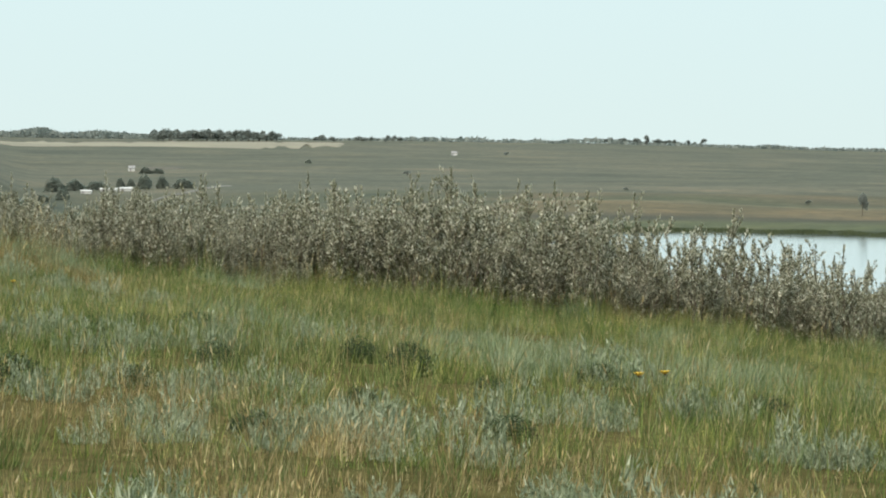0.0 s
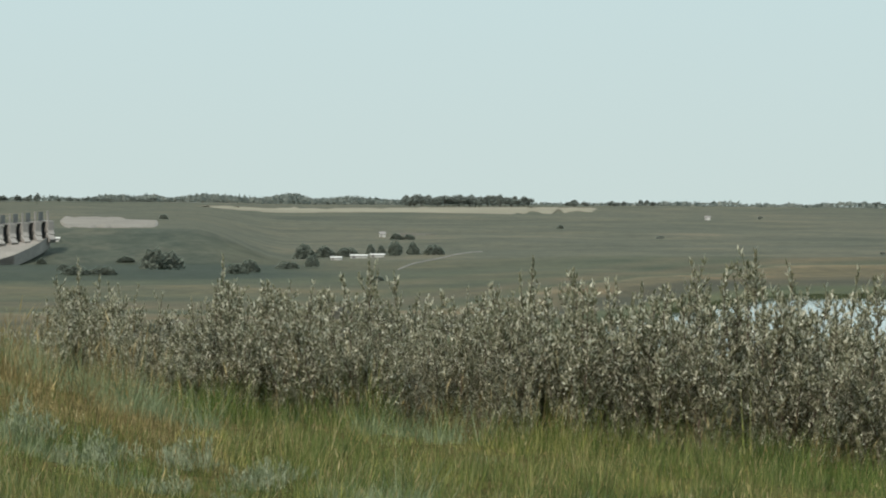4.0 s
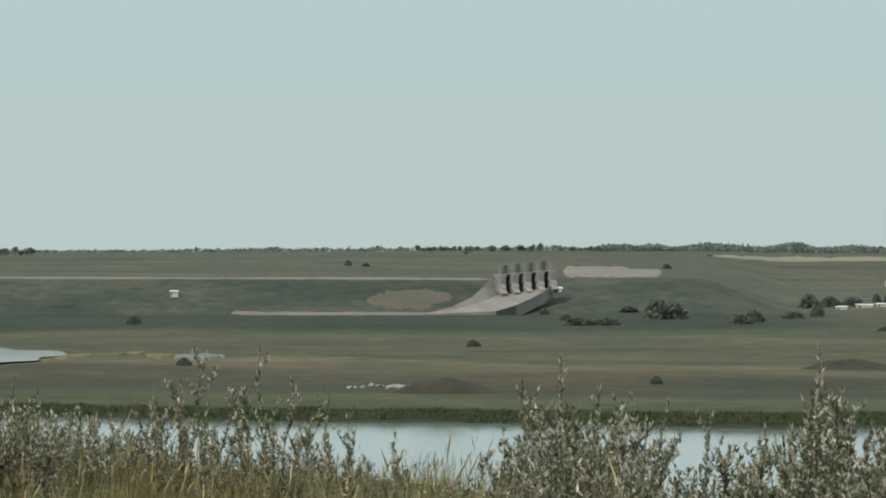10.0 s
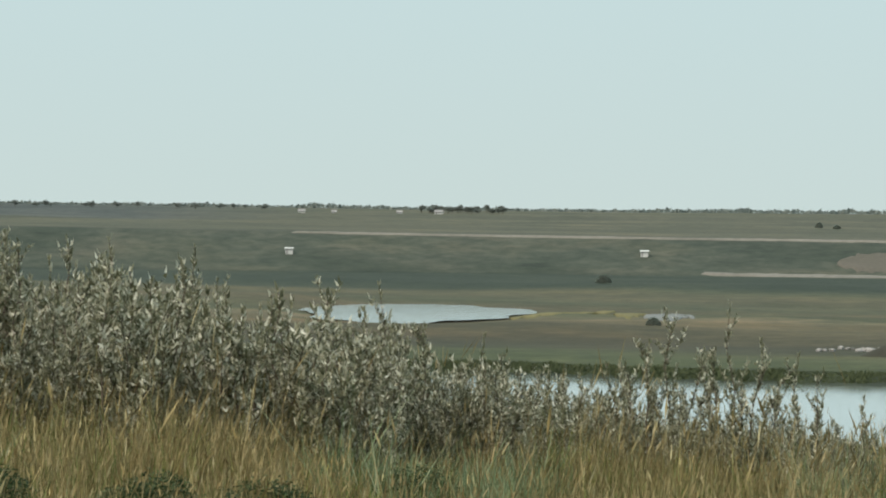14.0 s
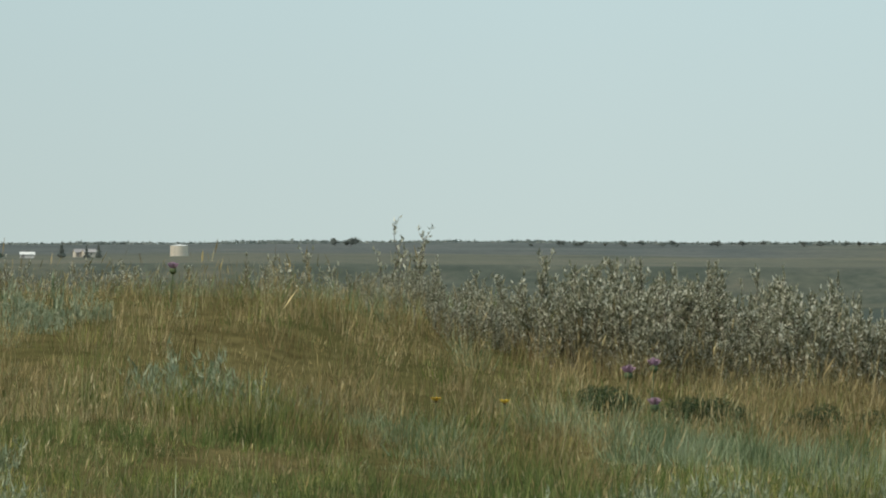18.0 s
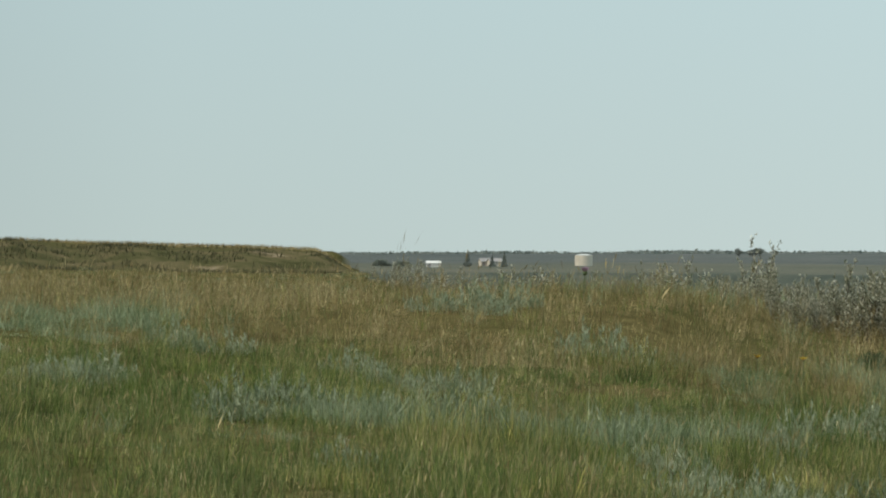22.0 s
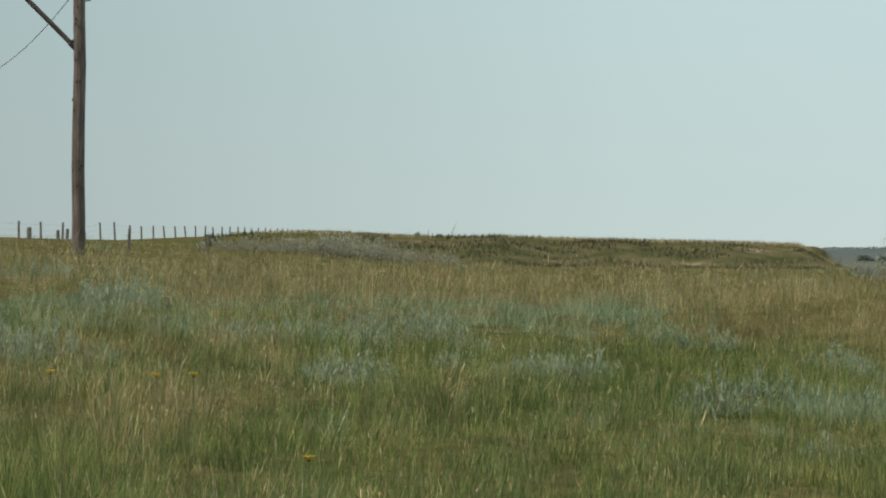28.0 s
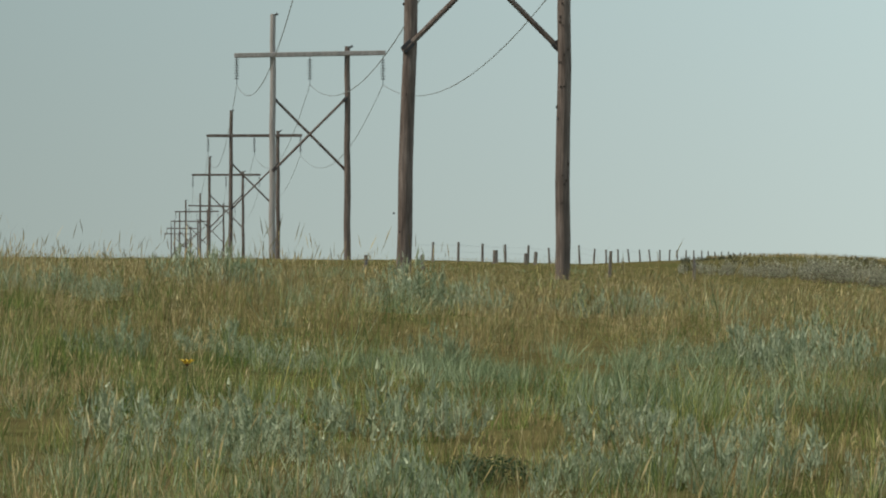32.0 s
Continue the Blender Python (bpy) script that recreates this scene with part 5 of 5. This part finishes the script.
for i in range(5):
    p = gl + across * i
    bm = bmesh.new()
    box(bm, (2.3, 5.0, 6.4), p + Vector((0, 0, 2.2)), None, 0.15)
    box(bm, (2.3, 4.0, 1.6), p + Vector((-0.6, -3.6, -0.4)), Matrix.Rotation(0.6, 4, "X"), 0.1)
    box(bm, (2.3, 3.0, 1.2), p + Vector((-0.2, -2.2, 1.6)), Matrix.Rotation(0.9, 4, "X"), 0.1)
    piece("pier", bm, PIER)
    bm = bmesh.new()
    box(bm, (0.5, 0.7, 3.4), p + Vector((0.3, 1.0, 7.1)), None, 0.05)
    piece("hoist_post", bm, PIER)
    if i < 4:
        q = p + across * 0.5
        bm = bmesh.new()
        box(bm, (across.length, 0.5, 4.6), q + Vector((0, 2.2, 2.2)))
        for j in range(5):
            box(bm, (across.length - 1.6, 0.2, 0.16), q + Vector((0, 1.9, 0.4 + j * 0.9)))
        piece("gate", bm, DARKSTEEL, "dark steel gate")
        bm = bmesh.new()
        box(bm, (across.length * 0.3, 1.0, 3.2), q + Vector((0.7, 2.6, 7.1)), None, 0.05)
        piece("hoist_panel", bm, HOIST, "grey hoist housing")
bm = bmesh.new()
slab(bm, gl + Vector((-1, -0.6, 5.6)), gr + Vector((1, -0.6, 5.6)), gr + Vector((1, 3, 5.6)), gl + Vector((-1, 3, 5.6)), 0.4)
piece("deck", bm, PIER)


def shed(name, at, size, rz, label, category, wall=WHITE, roof=ROOF, group="", gable=0.35, windows=2):
    """A small building with a gabled roof, a door and windows."""
    base = empty(name, at, label, category, group, rz)
    w, l, h = size
    bm = bmesh.new()
    box(bm, (w, l, h + 0.6), (0, 0, h / 2 - 0.3))
    part("wall", bm, wall, base)
    bm = bmesh.new()
    g = h + l * gable
    pts = [Vector(p) for p in ((-w / 2 - 0.3, -l / 2 - 0.3, h - 0.1), (w / 2 + 0.3, -l / 2 - 0.3, h - 0.1), (w / 2 + 0.3, 0, g), (-w / 2 - 0.3, 0, g), (w / 2 + 0.3, l / 2 + 0.3, h - 0.1), (-w / 2 - 0.3, l / 2 + 0.3, h - 0.1))]
    slab(bm, pts[0], pts[1], pts[2], pts[3], 0.15)
    slab(bm, pts[3], pts[2], pts[4], pts[5], 0.15)
    part("roof", bm, roof, base)
    for s in (-1, 1):
        bm = bmesh.new()
        vs = [bm.verts.new(q) for q in ((s * w / 2, -l / 2, h), (s * w / 2, l / 2, h), (s * w / 2, 0, g - 0.1))]
        e = [bm.verts.new(q.co - Vector((s * 0.15, 0, 0))) for q in vs]
        bm.faces.new(vs), bm.faces.new(e)
        bmesh.ops.recalc_face_normals(bm, faces=bm.faces[:])
        part("gable", bm, wall, base)
    bm = bmesh.new()
    box(bm, (min(1.2, w * 0.2), 0.1, min(2.1, h * 0.8)), (-w * 0.3, -l / 2 - 0.03, min(2.1, h * 0.8) / 2))
    part("door", bm, ROOF, base)
    for i in range(windows):
        bm = bmesh.new()
        box(bm, (w * 0.12, 0.1, h * 0.3), (w * (0.05 + 0.25 * i), -l / 2 - 0.03, h * 0.6))
        part("window", bm, GLASS_DARK, base)
    return base


for th, rise in ((15.49, -0.525), (19.56, -0.51)):
    p, d = sight(th, rise, 1650)
    shed("gauge_hut", p, (2.5, 2.2, 1.9), -th, "small white hut on the green dam face", "hut", WHITE, WHITE, "huts on the dam", 0.12, 0)
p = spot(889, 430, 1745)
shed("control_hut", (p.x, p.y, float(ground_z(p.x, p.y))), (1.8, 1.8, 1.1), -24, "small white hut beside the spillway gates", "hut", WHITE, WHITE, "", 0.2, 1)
p, d = sight(27.55, -0.40)
shed("farmhouse", p, (2.6, 2.6, 1.7), -20, "small white farmhouse among dark trees", "house", WHITE, ROOF, "", 0.35, 0)
for th, rise, w, h in ((26.98, -0.66, 3.6, 1.0), (27.24, -0.64, 6.0, 1.1), (27.45, -0.63, 5.0, 1.1), (27.06, -0.60, 2.2, 1.3)):
    p, d = sight(th, rise)
    shed("trailer", p, (w, 3.0, h), -th + rng.uniform(-8, 8), "long low white trailer at the farmyard", "trailer", WHITE, plain("pale_roof", (0.55, 0.55, 0.54), (0.65, 0.65, 0.64), 0.5, 0.6), "trailers in the farmyard", 0.1, 0)
p, d = sight(31.3, -0.2)
shed("shack", p, (3.2, 2.6, 1.8), -31, "white shack on the open meadow", "hut", WHITE, ROOF, "", 0.3, 0)
p, d = sight(5.35, -0.135, 1900)
shed("machine_shed", p, (6.0, 5.0, 1.7), -5, "long white machine shed beyond the dam", "shed", WHITE, WHITE, "", 0.18, 0)
for th in (6.05, 5.95):
    p, d = sight(th, -0.125, 1900)
    shed("barn", p, (5.5, 4.5, 2.2), 10, "pale low barn beyond the dam", "barn", BEIGE, ROOF, "barns beyond the dam", 0.3, 1)
for th, s in ((15.63, 1.0), (16.0, 0.7), (17.2, 1.2), (16.75, 0.8)):
    p, d = sight(th, -0.05, 2800)
    shed("homestead", p, (4 * s, 3, 1.2 * s), -th, "white homestead building on the upland", "house", WHITE, ROOF, "homestead on the upland")
# storage tank
p, d = sight(7.07, -0.115, 1900)
tank = empty("storage_tank", p, "squat beige storage tank beyond the dam", "tank")
bm = bmesh.new()
rod(bm, (0, 0, -0.5), (0, 0, 4.6), 3.9, 3.9, 40)
part("shell", bm, BEIGE, tank)
bm = bmesh.new()
rod(bm, (0, 0, 4.6), (0, 0, 5.2), 4.0, 0.6, 40)
part("roof", bm, WHITE, tank)
bm = bmesh.new()
for i in range(14):
    box(bm, (0.5, 0.05, 0.04), (-2.4, -3.2, 0.3 + i * 0.32), Matrix.Rotation(0.64, 4, "Z"))
part("ladder", bm, DARKSTEEL, tank)

# ---- far trees and shrubs ----
BARK = plain("bark", (0.06, 0.05, 0.04), (0.11, 0.09, 0.075), 3.0, 0.95)
# distance haze is put into this leaf colour: lightened and cooled
LEAF_HAZED = leafy("hazed_far_leaf", [(0.0, (0.15, 0.175, 0.16)), (0.6, (0.20, 0.225, 0.205)), (1.0, (0.26, 0.28, 0.25))], None, 0.9, 0.1, 0.45)


# shrub leaves made paler and bluer, with haze painted into the colour
LEAF_SHRUB_HAZED = leafy("hazed_shrub_leaf", [(0.0, (0.145, 0.172, 0.145)), (0.6, (0.18, 0.205, 0.172)), (1.0, (0.21, 0.235, 0.195))], None, 0.9, 0.1, 0.5)


def crown_mesh(shape, n, seed, mat):
    """A crown of many small leaf clumps with gaps: 'round', 'cone' or 'bush', one metre high and wide."""
    r = np.random.default_rng(seed)
    lobes = r.normal(0, 0.22, (7, 3)) * np.array([1, 1, 0.8])
    i = r.integers(0, 7, n)
    d = r.normal(size=(n, 3))
    d /= np.linalg.norm(d, axis=1)[:, None]
    if shape == "cone":
        z = r.uniform(0.0, 1, n) ** 1.3
        rad = (1 - z) * 0.5 * (0.75 + 0.4 * np.sin(z * 22 + seed)) + 0.02
        a = r.uniform(0, 2 * np.pi, n)
        u = np.sqrt(r.uniform(0.2, 1, n))
        c = np.stack([np.cos(a) * rad * u, np.sin(a) * rad * u, z], -1)
        s = 0.09 * (1.1 - z * 0.7)
    else:
        c = lobes[i] + d * (r.uniform(0.1, 1, n) ** 0.5 * 0.3)[:, None]
        c[:, 2] = (c[:, 2] - c[:, 2].min()) / (c[:, 2].max() - c[:, 2].min())
        if shape == "bush":
            a, u = r.uniform(0, 2 * np.pi, n), np.sqrt(r.uniform(0, 1, n))
            swell = 0.82 + 0.14 * np.sin(a * 3 + seed) + 0.08 * np.sin(a * 7 + 2 * seed)
            top = np.sqrt(np.clip(1 - u * u, 0, 1)) * (0.78 + 0.16 * np.sin(a * 2 + seed * 1.7) * u + 0.1 * np.sin(u * 9 + a * 4 + seed))
            c = np.stack([0.5 * u * swell * np.cos(a), 0.5 * u * swell * np.sin(a), top * r.uniform(0.0, 1, n) ** 0.45 + 0.06], -1)
        s = np.full(n, 0.058)
    q1, q2 = r.normal(size=(n, 3)), r.normal(size=(n, 3))
    s = (s * r.uniform(0.6, 1.4, n))[:, None]
    q1 = q1 / np.linalg.norm(q1, axis=1)[:, None] * s
    q2 = q2 / np.linalg.norm(q2, axis=1)[:, None] * s
    v = np.stack([c - q1, c + q2, c + q1, c - q2], 1).reshape(-1, 3)
    return from_arrays("crown", v, np.arange(n * 4).reshape(-1, 4), mat)


def trunk_mesh():
    bm = bmesh.new()
    rod(bm, (0, 0, -0.05), (0.01, 0, 0.5), 0.035, 0.02, 7)
    rod(bm, (0.01, 0, 0.28), (0.16, 0.08, 0.62), 0.016, 0.006, 5)
    rod(bm, (0.01, 0, 0.33), (-0.15, 0.05, 0.66), 0.016, 0.006, 5)
    rod(bm, (0.01, 0, 0.5), (0.0, 0.0, 0.85), 0.02, 0.005, 5)
    me = bpy.data.meshes.new("trunk")
    bm.to_mesh(me)
    bm.free()
    me.materials.append(BARK)
    return me


TRUNK = trunk_mesh()
bm = bmesh.new()
for a in range(4):
    rod(bm, (0, 0, -0.05), (0.09 * math.cos(a * 1.57), 0.09 * math.sin(a * 1.57), 0.36), 0.02, 0.008, 5)
STUB = bpy.data.meshes.new("trunk")
bm.to_mesh(STUB)
bm.free()
STUB.materials.append(BARK)
ROUND = [crown_mesh("round", 800, 70 + i, LEAF_HAZED) for i in range(4)]
CONE = [crown_mesh("cone", 700, 80 + i, LEAF_HAZED) for i in range(3)]
BUSHY = [crown_mesh("bush", 900, 90 + i, LEAF_SHRUB_HAZED) for i in range(4)]


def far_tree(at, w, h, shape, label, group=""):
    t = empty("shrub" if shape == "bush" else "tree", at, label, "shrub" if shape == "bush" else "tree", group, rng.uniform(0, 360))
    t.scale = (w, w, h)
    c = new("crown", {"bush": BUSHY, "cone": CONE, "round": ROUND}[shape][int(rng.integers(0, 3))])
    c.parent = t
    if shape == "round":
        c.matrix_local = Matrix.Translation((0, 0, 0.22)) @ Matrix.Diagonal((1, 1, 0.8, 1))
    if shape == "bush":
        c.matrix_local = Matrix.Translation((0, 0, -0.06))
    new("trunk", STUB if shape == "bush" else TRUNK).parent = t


# shrubs of the plain: bearing, rise, width, height
for th, rise, w, h in [(24.2, -0.845, 12, 4.2), (24.5, -0.845, 11, 4.0), (25.10, -0.78, 13, 10.5), (25.28, -0.78, 11, 9.0), (24.77, -0.69, 9, 3.2), (25.8, -0.82, 9, 5), (26.4, -0.76, 11, 3.8), (26.68, -0.74, 7, 6),
                       (27.38, -0.60, 5, 6.5), (27.5, -0.60, 5, 6.0), (27.7, -0.43, 8, 5.0), (27.85, -0.43, 9, 4.2), (27.15, -0.60, 8, 3.5), (26.9, -0.60, 8, 3.2), (27.4, -0.90, 5.5, 2.2), (23.8, -0.72, 5, 3.2),
                       (25.08, -1.52, 3.4, 2.6), (22.98, -1.09, 4.2, 2.2), (19.67, -1.30, 3.6, 2.1), (19.1, -0.82, 5, 3), (30.72, -0.43, 4.0, 2.6), (31.9, -0.2, 5, 3), (35.9, -0.88, 4, 9.5), (35.3, -0.75, 3, 2),
                       (33.2, -0.6, 3, 1.6), (29.6, -0.3, 5, 3), (25.2, -0.2, 5.5, 3.6), (26.62, -0.65, 11, 9), (26.85, -0.63, 11, 7), (27.1, -0.62, 12, 5.5), (27.66, -0.61, 8, 9), (27.86, -0.60, 7, 8), (28.1, -0.60, 12, 6), (25.95, -0.80, 10, 6), (24.05, -0.80, 6, 3.6), (21.55, -0.16, 4, 3), (21.75, -0.17, 4, 2.2)]:
    p, d = sight(th, rise)
    w, h = (w * 0.8, h * 0.74) if th > 23.5 else (w, h)
    far_tree(p, w, h, "bush" if th < 30 else "round", "dark green shrub on the river plain", "shrubs on the plain")
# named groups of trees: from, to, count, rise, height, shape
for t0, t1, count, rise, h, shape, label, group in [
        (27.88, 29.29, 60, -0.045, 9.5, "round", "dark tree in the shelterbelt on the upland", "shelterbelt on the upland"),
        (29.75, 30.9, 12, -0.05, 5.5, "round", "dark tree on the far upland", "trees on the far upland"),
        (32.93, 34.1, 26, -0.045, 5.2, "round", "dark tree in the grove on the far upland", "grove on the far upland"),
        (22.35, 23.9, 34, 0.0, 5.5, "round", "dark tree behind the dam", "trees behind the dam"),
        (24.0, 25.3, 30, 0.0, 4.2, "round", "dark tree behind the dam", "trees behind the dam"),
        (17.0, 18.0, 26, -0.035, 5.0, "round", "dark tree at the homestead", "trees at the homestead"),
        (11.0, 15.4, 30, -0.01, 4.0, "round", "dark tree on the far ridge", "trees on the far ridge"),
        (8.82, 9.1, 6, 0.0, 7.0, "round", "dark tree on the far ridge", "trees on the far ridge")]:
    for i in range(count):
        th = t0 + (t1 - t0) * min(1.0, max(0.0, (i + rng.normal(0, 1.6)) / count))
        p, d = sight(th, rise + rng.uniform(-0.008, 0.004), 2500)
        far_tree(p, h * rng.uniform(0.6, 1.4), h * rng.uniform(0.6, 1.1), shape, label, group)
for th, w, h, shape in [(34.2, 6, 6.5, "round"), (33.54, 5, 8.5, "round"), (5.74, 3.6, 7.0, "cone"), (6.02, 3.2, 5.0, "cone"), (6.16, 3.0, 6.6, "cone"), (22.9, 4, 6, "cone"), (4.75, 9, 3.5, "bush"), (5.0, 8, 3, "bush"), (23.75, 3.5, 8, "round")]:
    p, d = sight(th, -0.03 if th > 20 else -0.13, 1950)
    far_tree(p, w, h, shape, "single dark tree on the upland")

# the wooded skyline, too far and small to pick apart
n = 22000
t = np.concatenate([rng.uniform(4.3, 38, 16000), rng.uniform(24.1, 28.3, 6000)])
lump = 0.25 + 1.3 * value_noise(t, t * 0, 0.35, 61) ** 2 + 1.2 * (value_noise(t, t * 0, 2.3, 62) > 0.55) * value_noise(t, t * 0, 0.12, 63)
lump = lump + 1.05 * (0.6 + 0.7 * value_noise(t, t * 0, 0.2, 64)) * smooth(24.1, 24.5, t) * (1 - smooth(27.7, 28.4, t))
lump = lump * (1 + 0.9 * smooth(24.1, 24.5, t) * (1 - smooth(27.6, 28.2, t)) + 0.8 * smooth(22.2, 22.5, t) * (1 - smooth(23.9, 24.3, t)))
d = rng.uniform(4430, 4590, n)
x, y = d * np.sin(np.radians(t)), d * np.cos(np.radians(t))
c = np.stack([x, y, ground_z(x, y) + rng.uniform(0, 1, n) * lump * 1.8], -1)
q1, q2 = rng.normal(size=(n, 3)), rng.normal(size=(n, 3))
v = np.stack([c - q1, c + q2, c + q1, c - q2], 1).reshape(-1, 3)
tagged(new("far_woods", from_arrays("far_woods", v, np.arange(n * 4).reshape(-1, 4), LEAF_HAZED)), "thin dark line of woods on the skyline", "woods", kind="stuff")

# reeds on the far shore
n = 52000
t = rng.uniform(13, 37, n)
d = far_shore(t) + rng.uniform(-3, 14, n) + 6 * value_noise(t, t * 0, 0.3, 64)
x, y = d * np.sin(np.radians(t)), d * np.cos(np.radians(t))
v, f = blades(x, y, rng.uniform(0.15, 0.5, n) * (0.4 + 1.2 * value_noise(t, t * 0, 0.15, 66)), rng.uniform(0.05, 0.22, n), rng.uniform(0, 0.8, n), False, 1)
tagged(new("reeds", from_arrays("reeds", v, f, leafy("reed", [(0.0, (0.046, 0.060, 0.030)), (1.0, (0.082, 0.096, 0.048))], None, 0.9, 0.1, 0.0))), "dark green reeds along the far shore", "reeds", kind="stuff")

# pale stones on the plain
STONE = plain("pale_stone", (0.25, 0.235, 0.22), (0.36, 0.345, 0.33), 0.4, 0.9)
for i in range(26):
    th, rise = rng.normal(22.0, 0.16), -1.56 + rng.normal(0, 0.012)
    p, d = sight(th, rise)
    bm = bmesh.new()
    bmesh.ops.create_icosphere(bm, subdivisions=1, radius=rng.uniform(0.3, 0.75))
    for q in bm.verts:
        q.co *= rng.uniform(0.75, 1.15)
        q.co.z *= 0.7
    s = part("stone", bm, STONE)
    s.location = p + Vector((0, 0, 0.2))
    tagged(s, "pale field stone on the brown meadow", "stone", "stones on the meadow")

# dark earth heaps
for th, rise, w, h in ((22.66, -1.62, 20, 2.6), (26.9, -1.32, 22, 2.2)):
    p, d = sight(th, rise)
    r, a = np.meshgrid(np.linspace(0, 1, 14), np.linspace(0, 2 * np.pi, 48, endpoint=False))
    hx, hy = r * np.cos(a) * w / 2, r * np.sin(a) * w * 0.4
    hz = h * (1 - r ** 1.6) * (0.7 + 0.6 * value_noise(hx + 50, hy, 3.0, 65)) - 0.3
    m = Matrix.Rotation(-radians(th), 3, "Z")
    v = np.stack([hx, hy, hz], -1).reshape(-1, 3) @ np.array(m).T + np.array(p)
    f = np.array([[i * 14 + j, i * 14 + j + 1, ((i + 1) % 48) * 14 + j + 1, ((i + 1) % 48) * 14 + j] for i in range(48) for j in range(13)])
    tagged(new("earth_heap", from_arrays("earth_heap", v, f, plain("overgrown_earth", (0.032, 0.032, 0.022), (0.052, 0.048, 0.034), 0.2, 0.95, 0, 0.3, (1, 1, 1), 1.5), True)), "low dark overgrown earth heap on the meadow", "heap")


# a row of low dark shrubs on the skyline behind the eroded bank
for i in range(17):
    p = bearing(-1.62 + 1.15 * (i + rng.uniform(0, 0.8)) / 17, 430 + rng.uniform(-8, 8))
    z = float(ground_z(p.x, p.y))
    far_tree((p.x, p.y, z), rng.uniform(1.0, 2.0), max(0.7, EYE + 430 * math.tan(radians(0.19 + rng.uniform(-0.015, 0.02))) - z), "bush", "low dark shrub on the skyline behind the bank", "shrubs behind the bank")
for th, rise in ((-0.36, 0.23), (-0.11, 0.21)):
    p = bearing(th, 430)
    z = float(ground_z(p.x, p.y))
    far_tree((p.x, p.y, z), 1.0, max(0.8, EYE + 430 * math.tan(radians(rise)) - z), "bush", "low dark shrub on the skyline behind the bank", "shrubs behind the bank")
